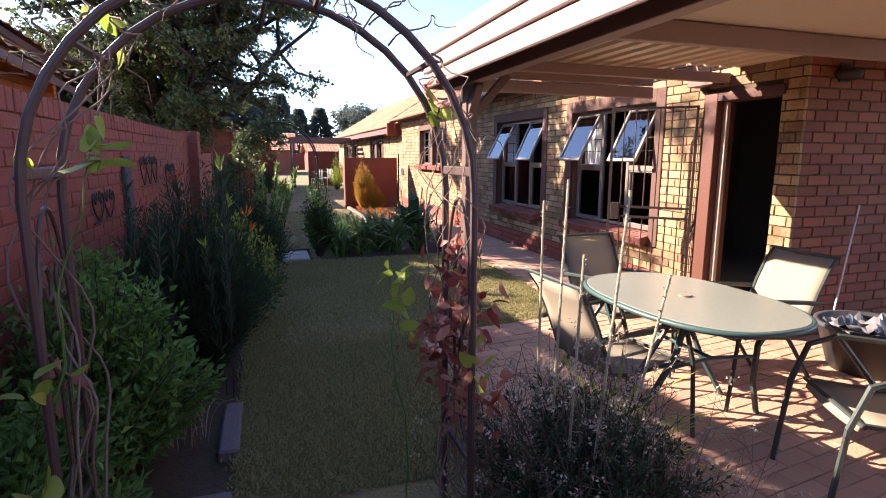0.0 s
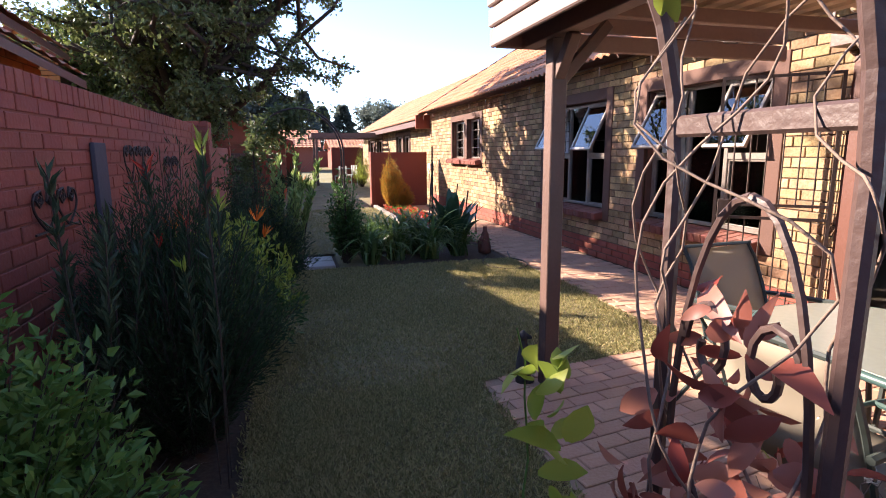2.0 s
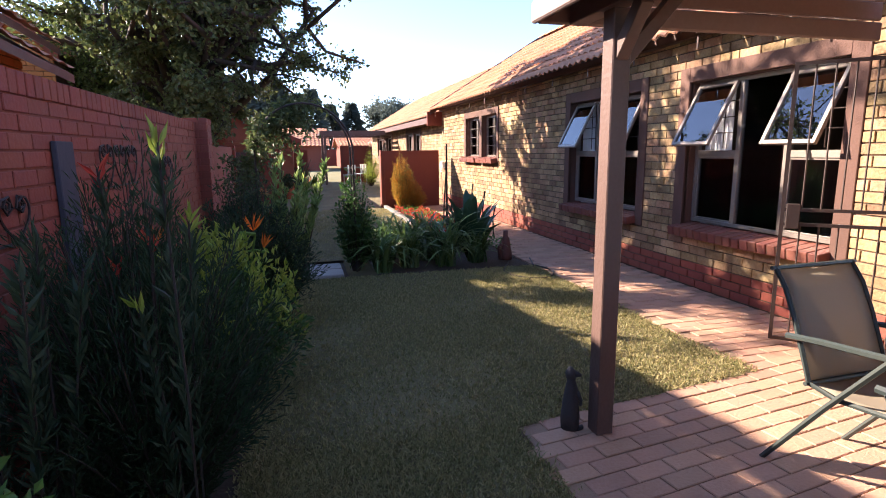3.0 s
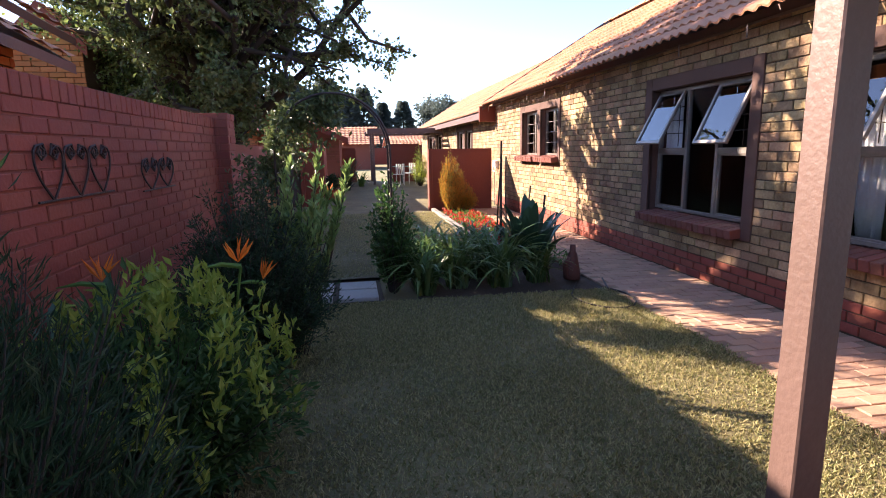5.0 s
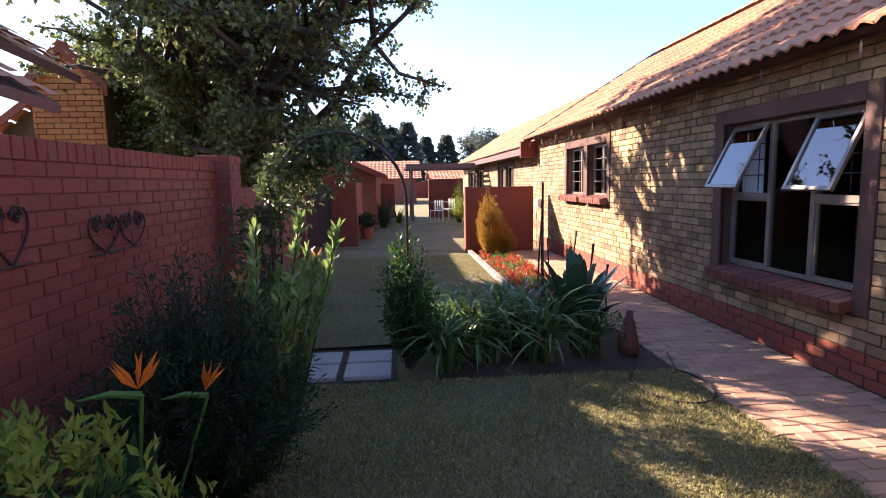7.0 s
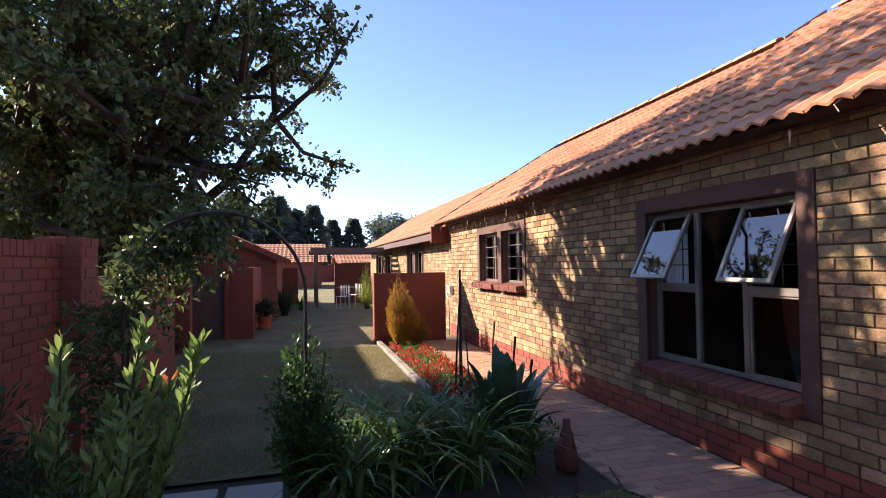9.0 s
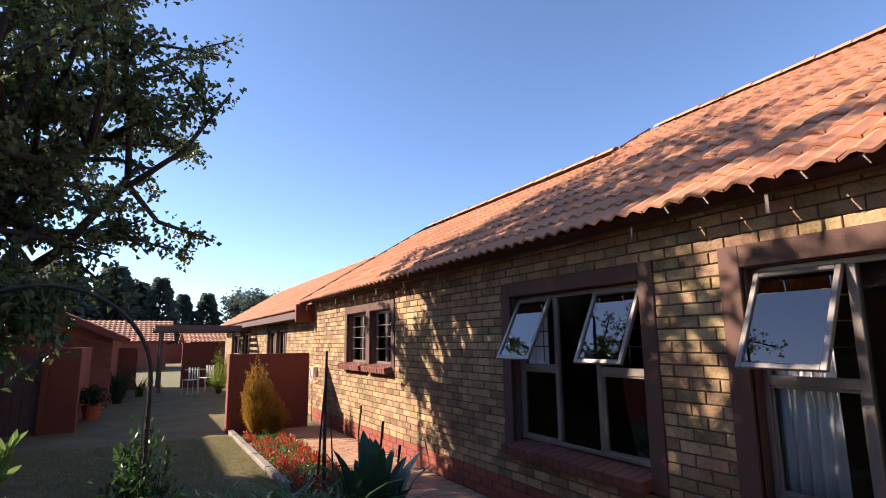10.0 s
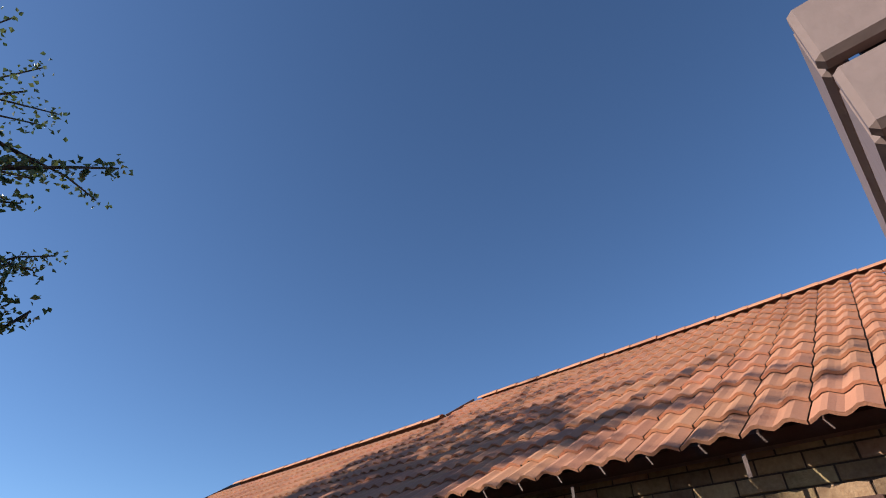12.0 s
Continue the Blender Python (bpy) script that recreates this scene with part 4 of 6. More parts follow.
reel = thing("hose_reel", (WX - 0.04, 15.96, 0.98), "white plastic hose reel with coiled hose on the wall", "hose reel")
WHITEP = material("white_plastic", (0.7, 0.7, 0.68), (0.6, 0.6, 0.58), 0.5, 5, 0.05, 30)
part("bracket", box(-0.05, 0.04, -0.08, 0.08, -0.05, 0.12, 0.01), WHITEP, reel)
v, f = rods([([(-0.06, 0.13 * math.cos(a * 0.5) * (1 + 0.15 * math.sin(a)), 0.14 * math.sin(a * 0.5) - 0.02) for a in range(0, 40)], 0.009)], 6)
pydata("hose", v, f, WHITEP, reel)
v, f = rods([([(-0.05, 0.0, -0.12), (-0.07, -0.12, -0.5), (-0.1, -0.22, -0.95)], 0.008)], 6)
pydata("hose_end", v, f, DARKSTEEL, reel)

# ---- patio roof ----
pr = thing("patio_roof", (0, 0, 0), "brown painted lean-to patio roof with boarded fascia", "patio roof", kind="structure")
FX, FY, FZ = 1.245, 4.315, 1.99
for k in range(3):
    o = 0.007 * k
    z0 = FZ + k * 0.112
    part("fascia_board", box(FX - o - 0.0, FX - o + 0.03, -2.4, FY + o, z0, z0 + 0.102, 0.008), FASCIA, pr)
    part("fascia_board", box(FX - o + 0.03, 3.42, FY + o - 0.03, FY + o, z0, z0 + 0.102, 0.008), FASCIA, pr)
part("fascia_backing", box(FX + 0.032, FX + 0.045, -2.4, FY - 0.03, FZ + 0.01, 2.29), WOODPAINT, pr)
part("beam", box(1.44, 1.53, -2.4, 4.3, FZ + 0.0, FZ + 0.12, 0.004), FASCIA, pr)
part("beam", box(1.27, WX - 0.01, 3.92, 3.98, FZ + 0.121, FZ + 0.2, 0.004), FASCIA, pr)
part("wall_plate", box(3.80, 3.93, 3.99, 4.3, 2.10, 2.2, 0.004), WOODPAINT, pr)
for y in (2.6, 1.2, -0.2, -1.6):
    part("purlin", box(1.54, 5.6, y, y + 0.06, FZ + 0.1, FZ + 0.22, 0.004), FASCIA, pr)
V, Fc = [], []
nx = 170
for i in range(nx + 1):
    x = FX + 0.05 + (5.8 - FX - 0.05) * i / nx
    h = 0.016 * (1 if (i % 6) in (0, 1) else -1)
    for y in (-2.4, 3.86, 4.28):
        V.append((x, y, 2.235 + h + (0.02 if x > 3.9 else 0)))
for i in range(nx):
    if V[3 * i][0] > 3.36:
        Fc.append((3 * i, 3 * i + 3, 3 * i + 4, 3 * i + 1))
        continue
    for j in (0, 1):
        q = 3 * i + j
        Fc.append((q, q + 3, q + 4, q + 1))
pydata("roof_sheet", V, Fc, ROOFSHEET, pr)
part("ceiling_board", box(1.54, 5.7, -2.4, 2.59, 2.212, 2.218), ROOFSHEET, pr)
for x, y in ((1.51, 3.98), (1.51, -0.6)):
    p = thing("patio_post", (x, y, 0), "brown painted square timber post of the patio", "post", "patio posts")
    part("shaft", box(-0.045, 0.045, -0.045, 0.045, 0.0, 1.99, 0.005), WOODPAINT, p)
    if y > 0:
        m = Matrix.Translation((0.0, 0, 1.74)) @ Matrix.Rotation(radians(42), 4, "Y")
        part("brace", box(-0.03, 0.03, -0.03, 0.03, 0.0, 0.46, 0.004, m), WOODPAINT, p)
        m = Matrix.Translation((0.0, 0, 1.76)) @ Matrix.Rotation(radians(40), 4, "X")
        part("brace", box(-0.03, 0.03, -0.03, 0.03, 0.04, 0.3, 0.004, m), WOODPAINT, p)
lamp = thing("wall_lamp", (4.3, 3.15, 2.10), "dark oval bulkhead lamp, unlit, at the patio wall", "lamp")
bm = bmesh.new()
bmesh.ops.create_uvsphere(bm, u_segments=14, v_segments=8, radius=0.12, matrix=Matrix.Diagonal((1, 0.6, 0.45, 1)))
part("housing", bm, DARKSTEEL, lamp, smooth=True)
part("lamp_plate", box(-0.05, 0.05, 0.03, 0.045, -0.06, 0.08), DARKSTEEL, lamp)

# ---- table and chairs ----
CHAIRMETAL = material("dark_green_chair_metal", (0.028, 0.040, 0.037), (0.045, 0.05, 0.045), 0.45, 8, 0.1, 60)
GREENMETAL = material("green_painted_metal", (0.03, 0.065, 0.06), (0.045, 0.085, 0.08), 0.4, 8, 0.1, 60)
SLING = leaf_material("beige_sling_fabric", (0.38, 0.325, 0.25), (0.35, 0.30, 0.23), 0.4, 0.8)
FROST = material("frosted_table_glass", (0.23, 0.245, 0.215), (0.18, 0.195, 0.17), 0.22, 3, 0.02, 40, spec=0.6)
table = thing("patio_table", (2.20, 2.38, 0), "oval frosted glass patio table with a green metal frame", "table")
def oval(a, b, n=48, p=2.5):
    return [(a * math.copysign(abs(math.cos(t)) ** (2 / p), math.cos(t)), b * math.copysign(abs(math.sin(t)) ** (2 / p), math.sin(t))) for t in [2 * math.pi * i / n for i in range(n)]]
def plate(a, b, z0, z1, bev=0.004):
    o = oval(a, b)
    V = [(x, y, z0) for x, y in o] + [(x, y, z1 - bev) for x, y in o] + [(x * 0.992, y * 0.992, z1) for x, y in o]
    n = len(o)
    Fc = [tuple(range(n - 1, -1, -1)), tuple(range(2 * n, 3 * n))]
    for r in (0, n):
        Fc += [(r + i, r + (i + 1) % n, r + n + (i + 1) % n, r + n + i) for i in range(n)]
    return V, Fc
table.scale = (1.0, 1.0, 0.955)
v, f = plate(0.425, 0.635, 0.722, 0.735)
pydata("tabletop", v, f, FROST, table)
o = oval(0.43, 0.64)
v, f = rods([([(x, y, 0.718) for x, y in o + o[:1]], 0.016)], 8)
pydata("rim", v, f, GREENMETAL, table, smooth=True)
for sx in (-1, 1):
    for sy in (-1, 1):
        pts = [(sx * 0.30, sy * 0.34, 0.71), (sx * 0.27, sy * 0.26, 0.50), (sx * 0.34, sy * 0.19, 0.25), (sx * 0.46, sy * 0.13, 0.0)]
        part("leg", tube(pts, 0.018, 6, 1.0), GREENMETAL, table)
for sy in (-1, 1):
    part("stretcher", tube([(-0.29, sy * 0.235, 0.42), (0, sy * 0.22, 0.44), (0.29, sy * 0.235, 0.42)], 0.012, 6), GREENMETAL, table)
part("crossbar", tube([(0, -0.22, 0.44), (0, 0.22, 0.44)], 0.012, 6), GREENMETAL, table)
part("umbrella_ring", tube([(0, 0, 0.735), (0, 0, 0.745)], 0.035, 14), SLING, table, "cream plastic umbrella plug")


def sling_sheet(pts, w, sag=0.015):
    """Cloth stretched between two side rails that follow pts in the x-z plane."""
    V, Fc, m = [], [], 6
    for (x, z) in pts:
        for j in range(m + 1):
            s = j / m * 2 - 1
            V.append((x, s * w / 2, z - sag * (1 - s * s)))
    for i in range(len(pts) - 1):
        for j in range(m):
            q = i * (m + 1) + j
            Fc.append((q, q + 1, q + m + 2, q + m + 1))
    return V, Fc


def sling_chair():
    """Faces +x; the foot point is under the seat's middle."""
    e = thing("patio_chair", (0, 0, 0), "green tubular patio chair with beige sling seat", "chair", "patio chairs round the table")
    w = 0.43
    back = [(-0.20, 0.42), (-0.24, 0.53), (-0.29, 0.66), (-0.35, 0.79), (-0.41, 0.87)]
    seat = [(0.25, 0.40), (0.24, 0.43), (0.08, 0.415), (-0.08, 0.40), (-0.20, 0.42)]
    for nm, pts in (("seat", seat), ("backrest", back)):
        v, f = sling_sheet(pts, w)
        ob = pydata(nm, v, f, SLING, e, smooth=True)
        md = ob.modifiers.new("cloth", "SOLIDIFY")
        md.thickness = 0.006
    for s in (-1, 1):
        y = s * (w / 2 + 0.008)
        part("side_rail", tube([(x, y, z) for x, z in seat[1:] + back[1:]], 0.011, 6), CHAIRMETAL, e)
        y2 = s * (w / 2 + 0.035)
        part("armrest", tube([(0.30, y2, 0.42), (0.24, y2, 0.60), (0.12, y2, 0.645), (-0.15, y2, 0.62), (-0.30, y2, 0.60)], 0.014, 6), CHAIRMETAL, e)
        part("leg", tube([(0.30, y2, 0.42), (0.34, y2, 0.0)], 0.013, 6), CHAIRMETAL, e)
        part("leg", tube([(0.12, y2, 0.645), (-0.10, y2, 0.36), (-0.36, y2, 0.0)], 0.013, 6), CHAIRMETAL, e)
    for x, z in ((0.24, 0.43), (-0.20, 0.42), (-0.41, 0.87)):
        part("crossbar", tube([(x, -w / 2 - 0.03, z), (x, w / 2 + 0.03, z)], 0.010, 6), CHAIRMETAL, e)
    return e


chair = sling_chair()
chair.matrix_basis = pose(1.74, 2.36, 0, 0, 0, 4)
copy_thing(chair, pose(2.36, 3.22, 0, 0, 0, -88))
copy_thing(chair, pose(2.85, 2.55, 0, 0, 0, 178))
copy_thing(chair, pose(2.50, 1.46, 0, 0, 0, 152))

POTM = material("dark_plastic_pot", (0.035, 0.035, 0.04), (0.05, 0.05, 0.055), 0.5, 6, 0.1, 40)
pot = thing("plant_tub", (3.97, 2.52, 0), "wide black plastic tub with plastic sheeting in it", "tub")
n = 28
V, Fc = [], []
prof = [(0.24, 0.0), (0.33, 0.30), (0.35, 0.30), (0.35, 0.33), (0.31, 0.33), (0.26, 0.12), (0.0, 0.12)]
for r, z in prof:
    V += [(r * math.cos(2 * math.pi * i / n), r * math.sin(2 * math.pi * i / n), z) for i in range(n)]
for a in range(len(prof) - 1):
    Fc += [(a * n + i, a * n + (i + 1) % n, (a + 1) * n + (i + 1) % n, (a + 1) * n + i) for i in range(n)]
Fc.append(tuple(range(n - 1, -1, -1)))
pydata("tub", V, Fc, POTM, pot, smooth=True)
V, Fc = [], []
for i in range(13):
    for j in range(13):
        x, y = (i / 12 - 0.5) * 0.44, (j / 12 - 0.5) * 0.44
        V.append((x, y, 0.30 + 0.09 * noise.noise((x * 9, y * 9, 2)) + 0.05 * noise.noise((x * 25, y * 25, 5))))
for i in range(12):
    for j in range(12):
        Fc.append((i * 13 + j, i * 13 + j + 1, i * 13 + j + 14, i * 13 + j + 13))
pydata("sheeting", V, Fc, material("crumpled_plastic", (0.16, 0.16, 0.17), (0.1, 0.1, 0.11), 0.2, 6, 0.2, 30), pot, "crumpled grey plastic sheeting")
tagged(part("broom_pole", tube([(4.06, 2.90, 0.0), (4.64, 3.18, 1.08)], 0.007, 8), WHITEP), "thin pale pole leaning against the patio wall", "pole")

STATUE = material("weathered_statue", (0.05, 0.045, 0.045), (0.04, 0.035, 0.035), 0.8, 12, 0.4, 60)
bm = bmesh.new()
add_tube(bm, [(0, 0, 0), (0, 0, 0.06), (0, 0, 0.14), (0.005, 0, 0.21), (0, 0, 0.255), (0, 0, 0.285)], [0.055, 0.06, 0.05, 0.04, 0.026, 0.03], 12)
add_tube(bm, [(0, 0, 0.27), (-0.005, 0, 0.30), (-0.01, 0, 0.325)], [0.03, 0.033, 0.012], 12)
add_tube(bm, [(0.0, 0.0, 0.295), (0.03, -0.02, 0.29), (0.052, -0.032, 0.285)], [0.022, 0.015, 0.006], 8)
for s in (-1, 1):
    add_tube(bm, [(0.03, s * 0.035, 0.2), (0.055, s * 0.03, 0.15), (0.06, s * 0.015, 0.12)], [0.012, 0.011, 0.009], 6)
    add_tube(bm, [(0.02, s * 0.035, 0.0), (0.07, s * 0.035, 0.012)], [0.018, 0.012], 6)
ob = tagged(part("meerkat_statue", bm, STATUE, smooth=True), "small dark standing meerkat garden ornament by the post", "statue")
ob.location, ob.scale = (1.38, 4.05, 0.0), (0.82, 0.82, 1.0)
bm = bmesh.new()
add_tube(bm, [(0, 0, 0), (0, 0, 0.08), (0, 0, 0.2), (0, 0, 0.27), (0, 0, 0.30), (0, 0, 0.37)], [0.09, 0.085, 0.06, 0.05, 0.032, 0.03], 12)
add_tube(bm, [(-0.07, -0.02, 0.02), (-0.09, -0.02, 0.16), (-0.04, -0.02, 0.24)], [0.035, 0.03, 0.02], 8)
ob = tagged(part("garden_statue", bm, material("terracotta_statue", (0.16, 0.06, 0.045), (0.1, 0.04, 0.03), 0.8, 10, 0.3, 50), smooth=True), "small weathered terracotta garden statue", "statue")
ob.location = (2.66, 8.22, 0.0)

# ---- arches ----
def hoop(x0, x1, y, spring, thick, foot=0.0, n=18):
    r, cx = (x1 - x0) / 2, (x0 + x1) / 2
    pts = [(x0, y, foot), (x0, y, spring * 0.5), (x0, y, spring)]
    pts += [(cx - r * math.cos(math.pi * i / n), y, spring + r * math.sin(math.pi * i / n)) for i in range(1, n)]
    return pts + [(x1, y, spring), (x1, y, spring * 0.5), (x1, y, foot)]


ARCHPAINT = material("dark_arch_paint", (0.075, 0.045, 0.04), (0.05, 0.03, 0.027), 0.45, 8, 0.2, 60)
arch = thing("garden_arch", (0, 0, 0), "dark brown metal garden arch with climbing stems", "garden arch")
AX0, AX1, AY0, AY1 = -0.56, 0.61, 1.56, 1.84
for y in (AY0, AY1):
    part("hoop", tube(hoop(AX0, AX1, y, 1.36, 0.0), 0.0125, 8), ARCHPAINT, arch)
for x in (AX0, AX1):
    part("rung", box(x - 0.012, x + 0.012, AY0, AY1, 1.405, 1.435, 0.004), ARCHPAINT, arch)
    part("rung", box(x - 0.01, x + 0.01, AY0, AY1, 0.45, 0.47, 0.003), ARCHPAINT, arch)
    polys = []
    ym = (AY0 + AY1) / 2
    for s in (-1, 1):
        polys.append(([(x, ym + s * 0.115 * math.sin(math.pi * 0.5 * (1 - t)) * (1 if t < 1 else 1), 0.95 + 0.38 * math.sin(math.pi * 0.5 * t)) for t in [i / 8 for i in range(9)]], 0.006))
        polys.append(([(x, ym + s * (0.05 + 0.045 * math.cos(a) * (1 - a / 9)), 1.12 + 0.07 * math.sin(a) * (1 - a / 9)) for a in [i * 0.5 for i in range(14)]], 0.006))
        polys.append(([(x, ym + s * 0.09, 0.95), (x, ym + s * 0.03, 0.85), (x, ym + s * 0.02, 0.6), (x, ym + s * 0.09, 0.5)], 0.006))
    v, f = rods(polys, 6)
    pydata("scrollwork", v, f, ARCHPAINT, arch)
for a in (40, 75, 105, 140):
    cx, r = (AX0 + AX1) / 2, (AX1 - AX0) / 2
    x, z = cx + r * math.cos(radians(a)), 1.36 + r * math.sin(radians(a))
    part("rung", tube([(x, AY0, z), (x, AY1, z)], 0.009, 6), ARCHPAINT, arch)

arch2 = thing("garden_arch", (0, 0, 0), "slim black metal garden arch over the stepping slabs", "garden arch")
for y in (8.02, 8.34):
    part("hoop", tube(hoop(-0.32, 0.73, y, 1.39, 0.0), 0.011, 8), DARKSTEEL, arch2)
for x in (-0.32, 0.73):
    for z in (0.4, 0.8, 1.2, 1.45):
        part("rung", tube([(x, 8.02, z), (x, 8.34, z)], 0.007, 6), DARKSTEEL, arch2)

# stepping slabs, kerbs
for i, (x0, x1) in enumerate(((-0.25, 0.13), (0.19, 0.57))):
    for y0, y1 in ((7.90, 8.22), (8.26, 8.56)):
        s = thing("stepping_slab", ((x0 + x1) / 2, (y0 + y1) / 2, 0), "square grey concrete stepping slab in the gravel", "paving slab", "stepping slabs under the arch")
        part("slab", box(-(x1 - x0) / 2, (x1 - x0) / 2, -(y1 - y0) / 2, (y1 - y0) / 2, -0.032, 0.012, 0.008), CONCRETE, s)
for y in (2.95, 6.95):
    s = thing("kerb_stone", (-0.235, y, 0), "grey-mauve concrete edging block beside the bed", "kerb stone", "edging of the planting bed")
    part("block", box(-0.05, 0.05, -0.28, 0.28, -0.035, 0.035, 0.012), KERBSTONE, s)
s = thing("kerb_stone", (-0.36, 2.28, 0), "grey-mauve concrete edging block beside the bed", "kerb stone", "edging of the planting bed")
part("block", box(-0.16, 0.16, -0.05, 0.05, -0.035, 0.035, 0.012), KERBSTONE, s)
EDGING = material("weathered_edging_concrete", (0.27, 0.24, 0.21), (0.19, 0.165, 0.14), 0.9, 6, 0.5, 50)
for k in range(5):
    s = thing("edging_strip", (2.22, 11.45 + k * 0.96, 0), "pale concrete edging strip along the flower bed", "edging", "edging of the flower bed")
    part("strip", box(-0.05, 0.05, -0.465, 0.465, -0.035, 0.045, 0.01), EDGING, s)

# ---- leaf colours ----
DARKG = leaf_material("dark_green_leaf", (0.017, 0.043, 0.018), (0.032, 0.066, 0.026))
MIDG = leaf_material("mid_green_leaf", (0.06, 0.15, 0.03), (0.14, 0.26, 0.06))
LIME = leaf_material("yellow_green_leaf", (0.20, 0.28, 0.04), (0.32, 0.36, 0.07), 0.45)
BLUEG = leaf_material("grey_green_leaf", (0.03, 0.06, 0.032), (0.055, 0.085, 0.045))
REDL = leaf_material("dry_red_leaf", (0.20, 0.028, 0.02), (0.42, 0.20, 0.15), 0.4)
REDF = leaf_material("red_flower", (0.44, 0.03, 0.025), (0.52, 0.09, 0.05), 0.3)
GOLD = leaf_material("golden_conifer", (0.55, 0.20, 0.03), (0.20, 0.22, 0.05), 0.4)
DRY = leaf_material("dry_stalk", (0.48, 0.42, 0.32), (0.26, 0.21, 0.15), 0.2)
ORANGE = leaf_material("orange_petal", (0.72, 0.13, 0.02), (0.80, 0.24, 0.03), 0.3)
PALE = material("pale_thorny_stem", (0.42, 0.36, 0.25), (0.26, 0.22, 0.14), 0.8, 20, 0.6, 90)
DRYTWIG = material("dead_twig", (0.20, 0.14, 0.11), (0.13, 0.09, 0.07), 0.9, 20, 0.4, 80)

shrub("leafy_shrub", (-0.78, 2.70, -0.03), 0.48, 0.45, 1.02, 150, 100, 0.052, 0.5, MIDG, "bright green small-leaved shrub in the bed", 31)
shrub("leafy_shrub", (-0.86, 1.85, -0.03), 0.38, 0.5, 0.88, 120, 90, 0.052, 0.5, MIDG, "bright green small-leaved shrub in the bed", 32)
shrub("fine_shrub", (-0.45, 3.85, -0.03), 0.52, 0.52, 1.34, 260, 150, 0.05, 0.13, DARKG, "tall dark fine-leaved shrub beside the lawn", 33, outward=0.45, z_low=0.1)
shrub("fine_shrub", (-0.70, 4.45, -0.03), 0.42, 0.45, 1.15, 180, 140, 0.05, 0.13, DARKG, "tall dark fine-leaved shrub beside the lawn", 34, outward=0.45, z_low=0.1)
low = shrub("leafy_shrub", (-0.44, 5.08, -0.03), 0.54, 0.56, 0.86, 150, 110, 0.055, 0.4, GREEN, "low green shrub with yellow-green young tips", 35, z_low=0.1)
shrub("leafy_shrub", (-0.66, 4.75, -0.03), 0.42, 0.5, 0.72, 130, 100, 0.055, 0.4, DARKG, "low dark green leafy shrub", 39, z_low=0.1)
shrub("dense_shrub", (-0.30, 6.28, -0.03), 0.56, 0.50, 1.16, 340, 150, 0.042, 0.24, DARKG, "rounded dark green fine-leaved shrub", 36, z_low=0.1)
shrub("dense_shrub", (-0.70, 7.15, -0.03), 0.35, 0.45, 0.80, 110, 90, 0.042, 0.3, DARKG, "low dark green shrub against the red wall", 38, z_low=0.1)
tips = np.random.default_rng(37)
feet, dirs = [], []
for k in range(120):
    a, q = tips.uniform(0, 6.28), tips.uniform(0, 1) ** 0.5
    c = np.array([0.54 * q * math.cos(a), 0.60 * q * math.sin(a), 0.88 * (1 - 0.5 * q * q) + tips.uniform(-0.10, 0.16)])
    for j in range(14):
        feet.append(c + tips.normal(size=3) * 0.012 + np.array([0, 0, -0.10 + 0.011 * j]))
        dirs.append(tips.normal(size=3) * 0.6 + np.array([0, 0, 0.9]))
tagged(leaf_mesh("young_foliage", np.array(feet), np.array(dirs), 0.055, 0.022, LIME, low, "yellow-green young leaves"), kind="stuff")


CONE = leaf_material("orange_cone_bract", (0.50, 0.15, 0.06), (0.55, 0.30, 0.12), 0.3)
FRESH = leaf_material("fresh_cone_bush_leaf", (0.12, 0.20, 0.055), (0.26, 0.34, 0.11), 0.4)


def leucadendron(place, h, n, seed, label, tipmat, spread=0.16, width=0.016, broad=False, lean=(0.0, 0.0)):
    """Upright stalks clothed in ascending leaves, coloured at the tips."""
    rg = np.random.default_rng(seed)
    e = thing("cone_bush", place, label, "shrub")
    polys, B, D, TB, TD = [], [], [], [], []
    for k in range(n):
        a, q = rg.uniform(0, 6.28), rg.uniform(0, 1) ** 0.5 * spread
        hh = h * rg.uniform(0.55, 1.0)
        tip = np.array([q * math.cos(a) * 1.6 + lean[0], q * math.sin(a) * 1.6 + lean[1], hh])
        foot = tip * np.array([0.3, 0.3, 0])
        polys.append(([tuple(foot), tuple((foot + tip) / 2 + rg.normal(size=3) * 0.02), tuple(tip)], 0.004))
        for j in range(int((125 if broad else 90) * hh)):
            t = rg.uniform(0.3, 1)
            p = foot + (tip - foot) * t
            r = rg.normal(size=3) * 0.45
            r[2] = abs(r[2]) + 0.75
            tipped = t > (0.97 if broad else 0.95) and (not broad or k % 5 == 0)
            (TB if tipped else B).append(p)
            (TD if tipped else D).append(r)
    v, f = rods(polys, 4)
    tagged(pydata("branchwork", v, f, BARK, e), kind="stuff")
    tagged((oval_leaves if broad else leaf_mesh)("foliage", np.array(B), np.array(D), 0.068 if broad else 0.075, width, FRESH if broad else BLUEG, e), kind="stuff")
    tagged(leaf_mesh("leaf_tip", np.array(TB), np.array(TD), 0.08, width, tipmat, e, "coloured leaf tips", rng=rg), kind="stuff")
    return e


